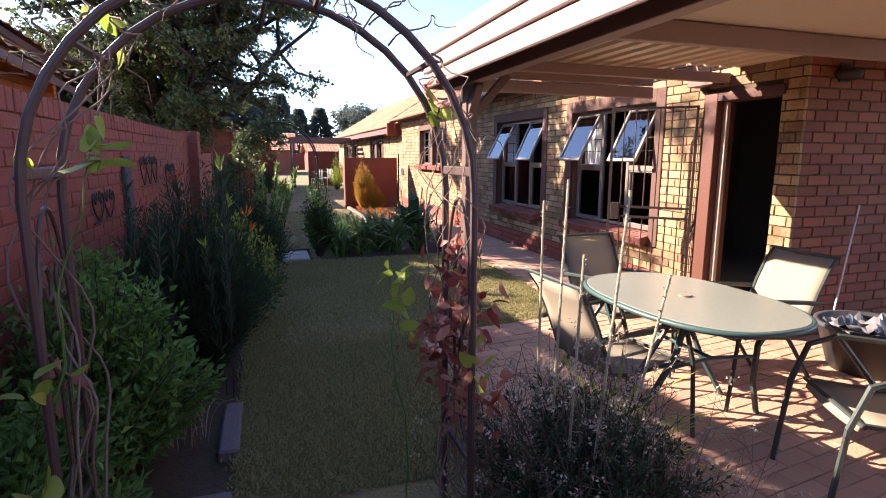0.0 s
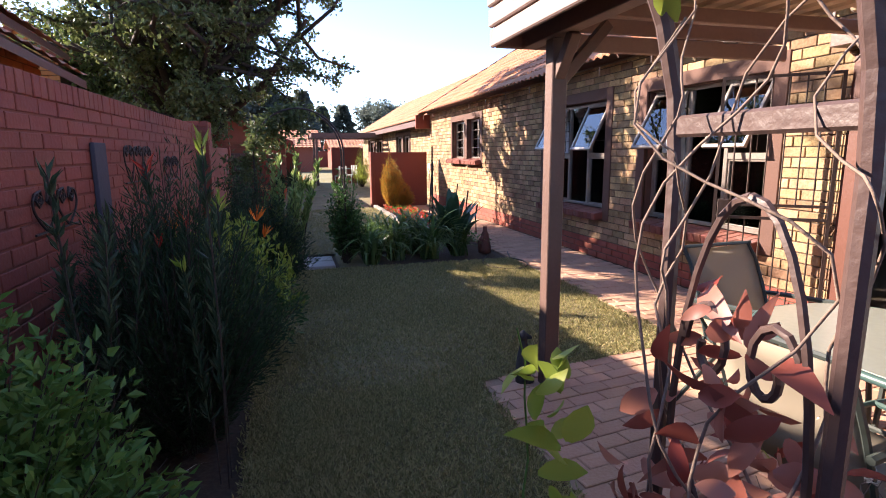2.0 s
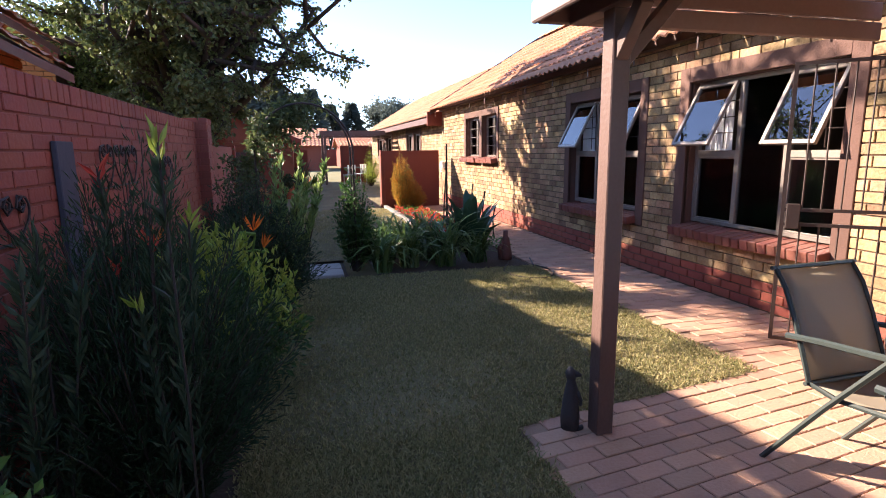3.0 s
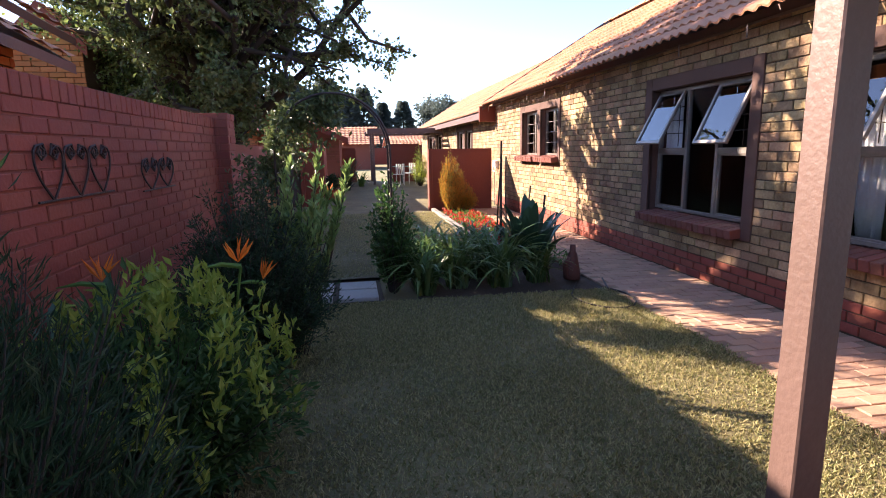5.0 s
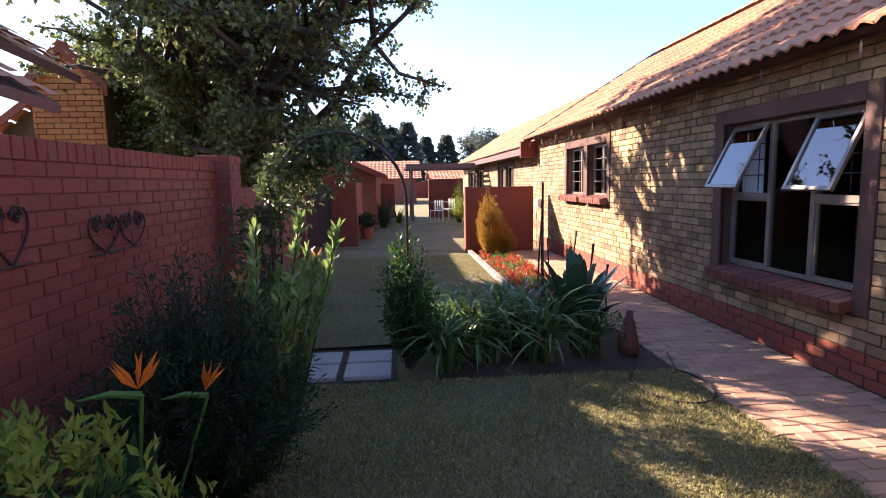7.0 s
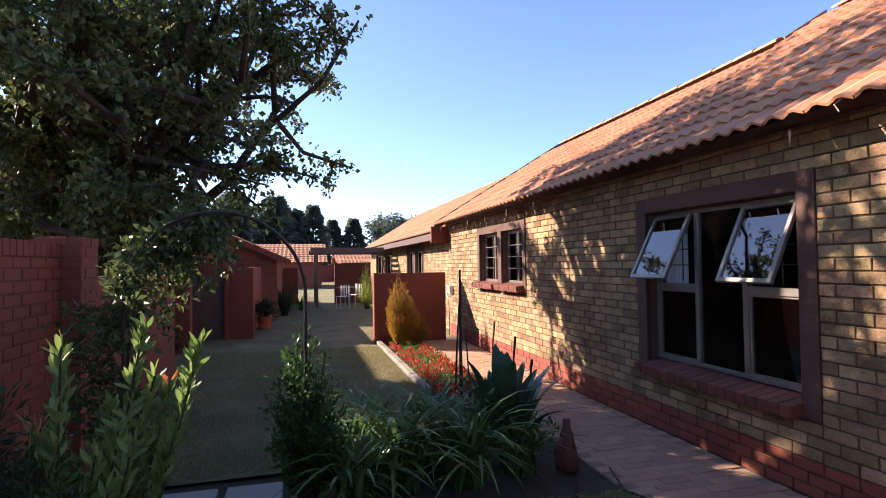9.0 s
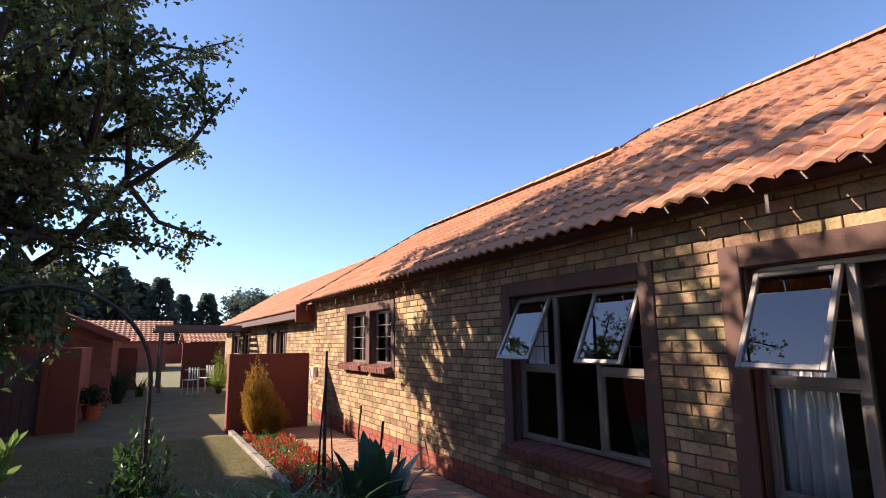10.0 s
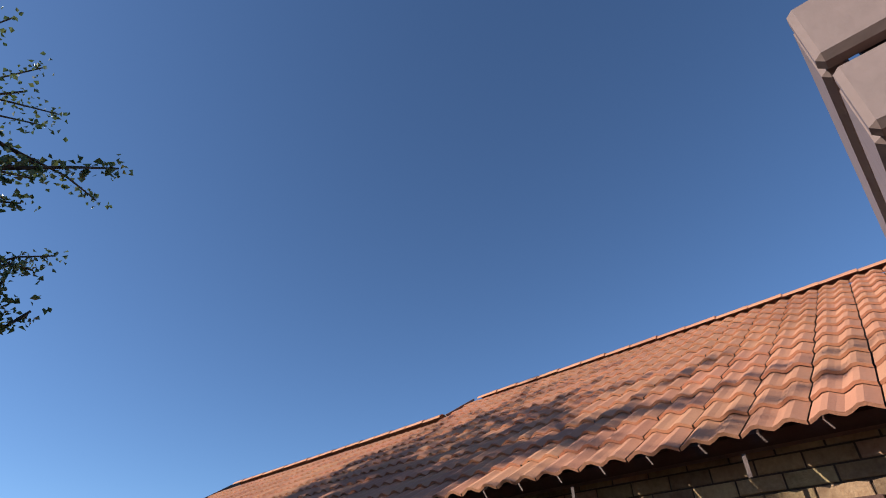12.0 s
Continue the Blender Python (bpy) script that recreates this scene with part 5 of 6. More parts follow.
leucadendron((-0.465, 3.84, -0.03), 1.84, 3, 41, "tall slender bush with red leaf tips", REDF, 0.05)
leucadendron((-0.26, 3.50, -0.03), 1.55, 3, 42, "tall slender bush with yellow leaf tips", LIME, 0.16)
leucadendron((-0.70, 3.4, -0.03), 1.62, 5, 44, "tall slender grey-green bush", BLUEG, 0.16)
leucadendron((-0.16, 6.50, -0.03), 1.44, 24, 43, "upright yellow-green cone bush with orange tips", CONE, 0.17, 0.020, True, (0.24, 0.0))


def bird_plant(place, n, h, seed, label, flowers=(), wide=0.12, reach=0.4):
    """Paddle leaves on stalks; flowers as fans of pointed petals on a beak."""
    rg = random.Random(seed)
    e = thing("bird_of_paradise", place, label, "plant")
    feet, tips, w, polys = [], [], [], []
    for k in range(n):
        a = rg.uniform(0, 6.28)
        out = rg.uniform(0.12, 1.0) * reach
        hh = h * rg.uniform(0.65, 1.0) * (1 - 0.35 * (out / reach) ** 2)
        sx, sy = math.cos(a) * out, math.sin(a) * out
        mid = (sx * 0.55, sy * 0.55, hh * 0.52)
        polys.append(([(sx * 0.1, sy * 0.1, 0), (sx * 0.3, sy * 0.3, hh * 0.3), mid], 0.007))
        feet.append(mid)
        tips.append((sx * 1.15, sy * 1.15, hh))
        w.append(wide * rg.uniform(0.7, 1.1))
    v, f = rods(polys, 5)
    tagged(pydata("leaf_stalk", v, f, DARKG, e), kind="stuff")
    for a, b, width in zip(feet, tips, w):
        blade_mesh("leaf", [a], [b], width, BROAD, e, droop=0.05, steps=7)
    for fx, fy, fz in flowers:
        v, f = rods([([(fx * 0.3, fy * 0.3, 0), (fx * 0.8, fy * 0.8, fz * 0.7), (fx, fy, fz - 0.02)], 0.007), ([(fx, fy, fz - 0.02), (fx - 0.08, fy - 0.03, fz + 0.0), (fx - 0.17, fy - 0.05, fz - 0.01)], [0.014, 0.012, 0.002])], 6)
        pydata("flower_stalk", v, f, MIDG, e)
        B = np.array([(fx - 0.01, fy, fz)] * 7)
        D = np.array([(rg.uniform(-0.5, 0.6), rg.uniform(-0.6, 0.6), rg.uniform(0.5, 1.2)) for _ in range(7)])
        leaf_mesh("petals", B, D, 0.13, 0.02, ORANGE, e, "orange pointed petals")
    return e


BROAD = leaf_material("broad_dark_leaf", (0.03, 0.075, 0.04), (0.05, 0.11, 0.055), 0.2, 0.33, False)
bird_plant((-0.85, 5.35, -0.03), 9, 1.02, 51, "dark-leaved bird of paradise with orange flowers", [(0.12, 0.0, 0.88)])
bird_plant((-0.45, 5.80, -0.03), 7, 0.7, 52, "bird of paradise with two orange flowers", [(0.275, -0.345, 0.915), (0.295, 0.17, 0.708)])
bird_plant((2.30, 8.60, -0.03), 34, 0.98, 53, "clump of broad dark green paddle leaves", (), 0.15, 0.60)


def strap_clump(place, n, h, out, w, mat, seed, label, droop=0.35, category="plant"):
    rg = random.Random(seed)
    e = thing("strap_leaf_clump", place, label, category)
    feet, tips, W = [], [], []
    for k in range(n):
        a = rg.uniform(0, 6.28)
        o = out * rg.uniform(0.3, 1.05)
        fx, fy = rg.uniform(-0.1, 0.1), rg.uniform(-0.1, 0.1)
        feet.append((fx, fy, 0))
        tips.append((fx + math.cos(a) * o, fy + math.sin(a) * o, h * rg.uniform(0.1, 1.0)))
        W.append(w * rg.uniform(0.7, 1.2))
    if mat is AGAP:
        for a, b, width in zip(feet, tips, W):
            blade_mesh("leaf", [a], [b], width, mat, e, droop=droop, steps=7)
    else:
        blade_mesh("leaves", feet, tips, W, mat, e, droop=droop, steps=7)
    return e


AGAP = leaf_material("strap_leaf", (0.05, 0.11, 0.03), (0.17, 0.25, 0.085), 0.35, 0.28, False)
for i, (x, y, n, h, o) in enumerate(((1.05, 8.05, 110, 0.50, 0.62), (1.40, 8.25, 120, 0.66, 0.72), (1.85, 8.2, 120, 0.66, 0.66), (1.7, 8.65, 110, 0.68, 0.70), (2.3, 8.3, 80, 0.5, 0.5), (1.15, 8.6, 100, 0.62, 0.66))):
    strap_clump((x, y, -0.03), n, h, o, 0.03, AGAP, 60 + i, "clump of arching green strap leaves in the bed")
strap_clump((0.2, 22.5, 0.0), 90, 1.2, 0.7, 0.05, BLUEG, 70, "large grey-green spiky clump by the far wall", 0.1)
strap_clump((0.75, 24.5, 0.0), 60, 0.7, 0.5, 0.05, MIDG, 71, "green leafy clump at the lawn's end", 0.3)
strap_clump((-0.45, 2.95, -0.03), 26, 0.28, 0.26, 0.006, DRY, 72, "thin dry tuft of grass at the kerb", 0.5)
strap_clump((1.46, 1.93, 0.0), 90, 0.56, 0.42, 0.030, LIME, 73, "yellow-green sword leaves beside the patio", 0.12)

shrub("arch_climber", (0.73, 8.1, -0.03), 0.24, 0.24, 1.14, 80, 55, 0.052, 0.55, GREEN, "small-leaved climber at the foot of the arch", 81)
shrub("golden_conifer", (2.55, 14.75, -0.03), 0.30, 0.30, 1.28, 200, 90, 0.05, 0.25, GOLD, "golden-orange young conifer by the screen wall", 82, outward=0.35)
shrub("golden_conifer", (2.85, 14.9, -0.03), 0.30, 0.26, 0.62, 100, 80, 0.05, 0.25, GOLD, "low orange-tinted conifer by the screen wall", 83, outward=0.35)
shrub("wall_shrub", (3.0, 24.0, 0.0), 0.45, 0.45, 1.5, 60, 50, 0.06, 0.45, LIME, "yellow-green shrub beside the far pergola", 84)
shrub("dark_shrub", (-1.55, 13.8, -0.03), 0.5, 0.6, 1.0, 60, 60, 0.05, 0.4, DARKG, "dark shrub under the tree", 85)

# flower bed behind the clump
rg = np.random.default_rng(90)
bed = thing("red_flower_bed", (0, 0, -0.03), "low red flowering ground cover in the bed", "flower bed")
N = 1500
b = np.stack([rg.uniform(2.3, 2.95, N), rg.uniform(10.2, 14.6, N), rg.uniform(0, 0.12, N)], 1)
keep = np.sin(b[:, 0] * 9) + np.sin(b[:, 1] * 4.3) > -0.7
leaf_mesh("flowering_mat", b[keep], rg.normal(size=(keep.sum(), 3)) + [0, 0, 1], 0.07, 0.035, REDF, bed)
b = np.stack([rg.uniform(2.28, 3.0, N), rg.uniform(8.9, 14.6, N), rg.uniform(0, 0.10, N)], 1)
leaf_mesh("foliage", b, rg.normal(size=(N, 3)) + [0, 0, 1], 0.08, 0.025, MIDG, bed)
polys_at = ((2.53, 10.6, 1.5, 0.022, 0.0), (2.50, 10.75, 1.1, 0.014, 0.03), (2.62, 10.5, 0.8, 0.01, -0.03))
for i, (x, y, h, r, ln) in enumerate(polys_at):
    ob = part("dead_stem", tube([(x, y, -0.03), (x + ln, y + 0.02, h * 0.5), (x + ln * 2, y, h)], [r, r * 0.9, r * 0.6], 7), BARK)
    tagged(ob, "bare dead stem standing in the flower bed", "stem", "dead stems in the bed")
for x, y, h in ((3.05, 10.2, 0.72), (3.12, 9.9, 0.5), (3.2, 11.3, 0.78)):
    ob = part("dead_stem", tube([(x, y, -0.03), (x - 0.02, y, h * 0.6), (x + 0.05, y + 0.1, h)], [0.012, 0.011, 0.016], 7), BARK)
    tagged(ob, "bare dead stem standing in the flower bed", "stem", "dead stems in the bed")

# hose on the lawn
pts = [(2.62, 8.0, 0.012)]
for i in range(26):
    a = math.pi * (0.9 + 1.35 * i / 25)
    pts.append((2.62 + 0.27 * math.cos(a) + 0.02, 7.45 + 0.38 * math.sin(a), 0.014 + lawn_z(2.6, 7.4)))
pts.append((2.95, 8.1, 0.016))
tagged(part("garden_hose", tube(pts, 0.009, 7), DARKSTEEL), "dark garden hose looped on the grass", "hose")

tub = thing("potted_plant", (-0.18, 18.9, 0.0), "terracotta pot with a leafy plant beside the lawn", "potted plant")
part("pot", tube([(0, 0, 0.0), (0, 0, 0.28), (0, 0, 0.32)], [0.13, 0.19, 0.2], 16), material("terracotta_pot", (0.42, 0.10, 0.05), (0.32, 0.08, 0.04), 0.7, 8, 0.1, 40), tub)
rg = np.random.default_rng(91)
b = rg.normal(size=(500, 3)) * [0.12, 0.12, 0.1] + [0, 0, 0.48]
leaf_mesh("foliage", b, rg.normal(size=(500, 3)), 0.11, 0.045, DARKG, tub)


def plain_chair(place, turn):
    e = thing("garden_chair", place, "small pale metal garden chair on the far paving", "chair", "far garden chairs")
    for x in (-0.18, 0.18):
        for y in (-0.18, 0.18):
            part("leg", tube([(x, y, 0), (x, y, 0.44 if y > 0 else 0.85)], 0.013, 5), WHITEP, e)
    part("seat", box(-0.2, 0.2, -0.2, 0.2, 0.43, 0.45, 0.006), WHITEP, e)
    for k in range(4):
        part("back_slat", box(-0.15 + k * 0.09, -0.12 + k * 0.09, -0.19, -0.17, 0.45, 0.85), WHITEP, e)
    e.rotation_euler = (0, 0, turn)
    return e


plain_chair((2.2, 24.6, 0), 0.4)
plain_chair((2.75, 25.6, 0), 2.2)
t2 = thing("garden_table", (2.5, 26.2, 0), "small round metal garden table", "table")
part("tabletop", tube([(0, 0, 0.68), (0, 0, 0.71)], 0.4, 20), GREENMETAL, t2)
part("pedestal", tube([(0, 0, 0), (0, 0, 0.68)], 0.04, 8), GREENMETAL, t2)

# ---- the near arch's climbers ----
rg = random.Random(101)
def vine(pts, r, n=14, jitter=0.03):
    """A stem that winds smoothly from side to side along its way."""
    out, n = [], n * 2
    a, b, c, f = (rg.uniform(0, 6.28), rg.uniform(0, 6.28), rg.uniform(0, 6.28), rg.uniform(1.2, 2.4))
    for i in range(n + 1):
        t = i / n * (len(pts) - 1)
        k = min(int(t), len(pts) - 2)
        p = Vector(pts[k]).lerp(Vector(pts[k + 1]), t - k)
        w = jitter * 1.5
        out.append(p + Vector((w * math.sin(f * t * 2.7 + a) + 0.3 * w * math.sin(7 * f * t + c), w * math.sin(f * t * 3.3 + b), 0.5 * w * math.sin(f * t * 4.1 + c)) ))
    return out, [r * (1 - 0.6 * i / n) for i in range(n + 1)]


climb = thing("arch_vine", (0, 0, 0), "brown vine with green and dry red leaves on the arch", "climbing plant")
polys = []
for k in range(5):
    x = AX0 + rg.uniform(-0.05, 0.05)
    polys.append(vine([(x, rg.uniform(AY0, AY1), 0), (x + 0.03, rg.uniform(AY0, AY1), 0.7), (x - 0.02, rg.uniform(AY0, AY1), 1.35), (AX0 + 0.2, rg.uniform(AY0, AY1), 1.75)], 0.0052, 16, 0.026))
for k in range(6):
    x = AX1 + rg.uniform(-0.04, 0.04)
    polys.append(vine([(x, rg.uniform(AY0, AY1), 0), (x + 0.02, rg.uniform(AY0, AY1), 0.6), (x - 0.02, rg.uniform(AY0, AY1), 1.2), (x - 0.03, rg.uniform(AY0, AY1), 1.5 + rg.uniform(0, 0.3))], 0.0036, 16, 0.03))
for k in range(26):
    s = rg.choice((-1, 1))
    a = radians(rg.uniform(15, 80))
    cx, r = (AX0 + AX1) / 2, (AX1 - AX0) / 2
    p = Vector((cx + s * r * math.cos(a), rg.uniform(AY0, AY1), 1.36 + r * math.sin(a)))
    q = p + Vector((s * rg.uniform(0.0, 0.25), rg.uniform(-0.2, 0.3), rg.uniform(-0.2, 0.25)))
    polys.append(vine([p, p.lerp(q, 0.5) + Vector((0, 0, 0.06)), q], 0.0035, 8, 0.015))
v, f = rods(polys, 6)
tagged(pydata("vine_stem", v, f, DRYTWIG, climb, smooth=True), kind="stuff")


def big_leaves(name, spots, size, mat, label, seed, up=0.4, curl=0.25):
    """Clusters of larger leaves round given spots."""
    r2 = np.random.default_rng(seed)
    B, D = [], []
    for x, y, z, n, s in spots:
        for k in range(n):
            B.append((x + r2.normal() * s, y + r2.normal() * s, z + r2.normal() * s))
            D.append((r2.normal(), r2.normal(), r2.normal() * 0.7 + up))
    L = size * r2.uniform(0.55, 1.1, len(B))
    return tagged(oval_leaves(name, B, D, L, L * 0.55, mat, climb, label, seed, curl), kind="stuff")


big_leaves("red_foliage", [(AX1, 1.7, 1.15, 12, 0.04), (AX1 + 0.03, 1.68, 1.02, 46, 0.055), (AX1 - 0.02, 1.72, 0.90, 62, 0.06), (AX1 - 0.02, 1.8, 0.78, 60, 0.055), (AX1 + 0.01, 1.62, 0.68, 40, 0.055), (AX1, 1.7, 0.52, 16, 0.05), (AX0, 1.7, 0.84, 4, 0.03), (AX1 - 0.05, 1.84, 1.72, 5, 0.03)], 0.060, REDL, "dry red and brown leaves", 102, -0.2, 1.1)
big_leaves("green_foliage", [(-0.36, 1.43, 1.50, 6, 0.012), (-0.36, 1.43, 1.45, 5, 0.012), (AX0, 1.62, 1.43, 2, 0.01), (0.445, 1.91, 1.03, 9, 0.02), (0.46, 1.92, 0.93, 6, 0.02), (0.48, 1.92, 0.84, 5, 0.025), (AX1 - 0.05, 1.84, 1.62, 7, 0.015), (AX0 - 0.1, 1.6, 1.8, 6, 0.03), (AX1 + 0.02, 1.55, 0.78, 6, 0.03), (AX0 + 0.03, 1.5, 0.9, 5, 0.03), (AX0, 1.5, 0.62, 4, 0.02), (AX0 + 0.15, 1.84, 1.83, 5, 0.03)], 0.085, LIME, "fresh yellow-green leaves", 103, 0.5)
v, f = rods([vine([(AX1 - 0.1, 1.95, 0.0), (AX1 - 0.15, 1.97, 0.6), (AX1 - 0.2, 1.95, 1.1)], 0.004, 8, 0.01), vine([(AX0 + 0.05, 1.5, 0.9), (AX0 + 0.1, 1.47, 1.2), (-0.36, 1.43, 1.5)], 0.004, 10, 0.006)], 5)
tagged(pydata("shoot", v, f, MIDG, climb), kind="stuff")

for i, (x, y, h, lx, ly) in enumerate(((1.02, 1.87, 1.30, 0.0, 0.0), (0.98, 1.70, 1.39, 0.03, -0.02), (0.97, 1.56, 1.15, 0.02, -0.03), (1.06, 1.56, 1.36, 0.08, -0.05), (1.16, 1.60, 1.07, 0.15, -0.11))):
    pts = [Vector((x, y, -0.03)).lerp(Vector((x + lx, y + ly, h)), t / 12) for t in range(13)]
    cane = thing("thorny_cane", (0, 0, 0), "pale thorny upright cane beside the patio", "cane", "thorny canes")
    part("stem", tube(pts, [0.0065 - 0.00015 * t for t in range(13)], 7), PALE, cane)
    TB, TD = [], []
    r3 = np.random.default_rng(110 + i)
    for t in range(70):
        p = pts[0].lerp(pts[-1], r3.uniform(0.15, 1))
        a = r3.uniform(0, 6.28)
        TB.append(tuple(p))
        TD.append((math.cos(a), math.sin(a), 0.3))
    tagged(leaf_mesh("thorn", np.array(TB), np.array(TD), 0.016, 0.005, PALE, cane, rng=r3), kind="stuff")

# dry twiggy bush by the patio
r4 = np.random.default_rng(120)
dry = thing("dry_bush", (1.08, 1.66, -0.03), "grey-brown dry twiggy bush gone to seed", "shrub")
polys, B, D = [], [], []
for k in range(420):
    a, q = r4.uniform(0, 6.28), r4.uniform(0, 1) ** 0.5
    root = np.array([0.38 * q * math.cos(a), 0.40 * q * math.sin(a), 0.0])
    tip = root * 1.25 + np.array([r4.normal() * 0.10, r4.normal() * 0.10, 0.80 * (1 - 0.42 * q * q) * r4.uniform(0.4, 1.08)])
    mid = (root + tip) * 0.5 + r4.normal(size=3) * 0.06
    bend = mid.copy() * 0.35 + tip * 0.65 + r4.normal(size=3) * 0.04
    polys.append(([tuple(p) for p in (root, mid, bend, tip)], [0.0026, 0.002, 0.0016, 0.001]))
    for j in range(6):
        s = mid + (tip - mid) * r4.uniform(-0.5, 1)
        e2 = s + r4.normal(size=3) * 0.055 + np.array([0, 0, 0.02])
        e3 = e2 + r4.normal(size=3) * 0.03
        polys.append(([tuple(s), tuple(e2), tuple(e3)], 0.0009))
        if r4.uniform() < 0.35 + 0.5 * (e3[2] > 0.55):
            for m in range(6):
                B.append(e3 + r4.normal(size=3) * 0.010)
                D.append(r4.normal(size=3))
v, f = rods(polys, 3)
tagged(pydata("twig_work", v, f, DRYTWIG, dry), kind="stuff")
tagged(leaf_mesh("seed_head", np.array(B), np.array(D), 0.016, 0.010, DRY, dry, rng=r4), kind="stuff")
shrub("low_shrub", (1.05, 1.55, -0.03), 0.48, 0.55, 0.66, 200, 90, 0.032, 0.35, DARKG, "low dark green undergrowth by the patio", 121)

# ---- trees ----
def tree(name, place, height, trunk_r, crown, seed, label, leafmat, leaf=0.075, count=16000, levels=3, trunk_h=1.9, fill=1.0, loose=0.13, limb_count=44, lean_out=0.0):
    """Trunk, limbs that divide, and leaves gathered round the twigs."""
    rg = random.Random(seed)
    e = thing(name, place, label, "tree")
    trunk, limbs, ends = [], [], []
    top = Vector((0.15, 0.0, trunk_h))
    trunk.append(([Vector((0, 0, -0.1)), Vector((0.02, 0, trunk_h * 0.5)), top], [trunk_r * 1.25, trunk_r, trunk_r * 0.85]))
    cx, cy, cz, rx, ry, rz = crown

    def inside():
        while True:
            p = Vector((rg.uniform(-1, 1), rg.uniform(-1, 1), rg.uniform(-1, 1)))
            if 0.35 < p.length < 1:
                return Vector((cx + p.x * rx * (1 - 0.28 * max(0.0, p.z)), cy + p.y * ry - lean_out * max(0.0, 0.25 - p.z), cz + p.z * rz))
    def grow(p, q, r, lvl):
        mid = p.lerp(q, 0.5) + Vector((rg.uniform(-1, 1), rg.uniform(-1, 1), rg.uniform(-0.4, 1))) * (q - p).length * 0.12
        if lvl == 0:
            if rg.random() < fill:
                limbs.append(([p, mid, q], [r, r * 0.75, r * 0.5]))
                ends.append((p, q))
            return
        limbs.append(([p, mid, q], [r, r * 0.75, r * 0.35]))
        if lvl <= 2:
            ends.append((mid, q))
        for k in range(rg.choice((3, 4, 4))):
            s = mid.lerp(q, rg.uniform(0.0, 1.0))
            d = (q - p).normalized() * rg.uniform(0.3, 0.8) + Vector((rg.uniform(-1, 1), rg.uniform(-1, 1), rg.uniform(-0.6, 0.8)))
            grow(s, s + d.normalized() * (q - p).length * rg.uniform(0.35, 0.6), r * 0.5, lvl - 1)
    n = limb_count
    for k in range(n):
        t = inside()
        start = Vector((0.02, 0, trunk_h * 0.8)).lerp(top + Vector((0, 0, (cz - trunk_h) * 0.9)), rg.uniform(0, 1))
        grow(start, t, trunk_r * 0.42, levels - 1)
    trunk.append(([top, top + Vector((0.05, 0.05, (cz - trunk_h) * 0.5)), top + Vector((0, 0.1, (cz - trunk_h) * 1.2))], [trunk_r * 0.85, trunk_r * 0.6, trunk_r * 0.25]))
    v, f = rods(trunk, 12)
    pydata("trunk", v, f, BARK, e, smooth=True)
    v, f = rods(limbs, 5)
    tagged(pydata("branchwork", v, f, BARK, e, smooth=True), kind="stuff")
    r5 = np.random.default_rng(seed)
    A = np.array([tuple(a) for a, b in ends])
    Z = np.array([tuple(b) for a, b in ends])
    pick = r5.integers(0, len(ends), count)
    t = r5.uniform(0, 1.1, count)[:, None]
    B = A[pick] * (1 - t) + Z[pick] * t + r5.normal(size=(count, 3)) * loose
    D = r5.normal(size=(count, 3)) + [0, 0, -0.5]
    L = leaf * r5.uniform(0.6, 1.2, count)
    leaf_mesh("crown", B, D, L, L * 0.75, leafmat, e, rng=r5)
    return e


tree("garden_tree", (-1.75, 12.7, 0), 8.4, 0.2, (0.12, -0.3, 4.95, 2.5, 2.75, 3.3), 7, "large dark evergreen tree behind the garden wall", LEAF, 0.085, 62000, trunk_h=1.6, fill=0.38, loose=0.065, limb_count=68, lean_out=0.4)
tree("yard_tree", (-3.2, 13.6, 0), 4.5, 0.1, (0, 0, 2.8, 1.15, 0.9, 1.2), 8, "light green leafy tree in the yard", leaf_material("pale_leaf", (0.06, 0.10, 0.03), (0.15, 0.2, 0.06), 0.5), 0.065, 30000, trunk_h=1.0)

# climber hanging on the far arch
r6 = np.random.default_rng(130)
cl = thing("arch_climber", (0, 0, 0), "leafy climber heaped on one side of the far arch", "climbing plant")
B = []
polys = []
for k in range(54):
    a = r6.uniform(0.0, 0.55) * math.pi
    px, pz = 0.205 - 0.525 * math.cos(a), 1.39 + 0.525 * math.sin(a)
    if k % 3 == 0:
        px, pz = -0.32 - abs(r6.normal()) * 0.15, r6.uniform(0.5, 1.5)
    end = np.array([px + r6.normal() * 0.16, 8.2 + r6.normal() * 0.2, pz - abs(r6.normal()) * 0.25])
    st = np.array([px, 8.18, pz])
    polys.append(([tuple(st), tuple((st + end) / 2 + [0, 0, 0.06]), tuple(end)], 0.003))
    for j in range(70):
        t = r6.uniform(0, 1)
        B.append(st * (1 - t) + end * t + r6.normal(size=3) * 0.05)
B = np.array(B)
v, f = rods(polys + [([(-0.33, 8.18, -0.03), (-0.36, 8.2, 0.7), (-0.32, 8.18, 1.4)], 0.012)], 4)
tagged(pydata("vine_stem", v, f, BARK, cl), kind="stuff")
leaf_mesh("foliage", B, r6.normal(size=B.shape) + [0, 0, -0.4], 0.065, 0.032, LEAF, cl, rng=r6)


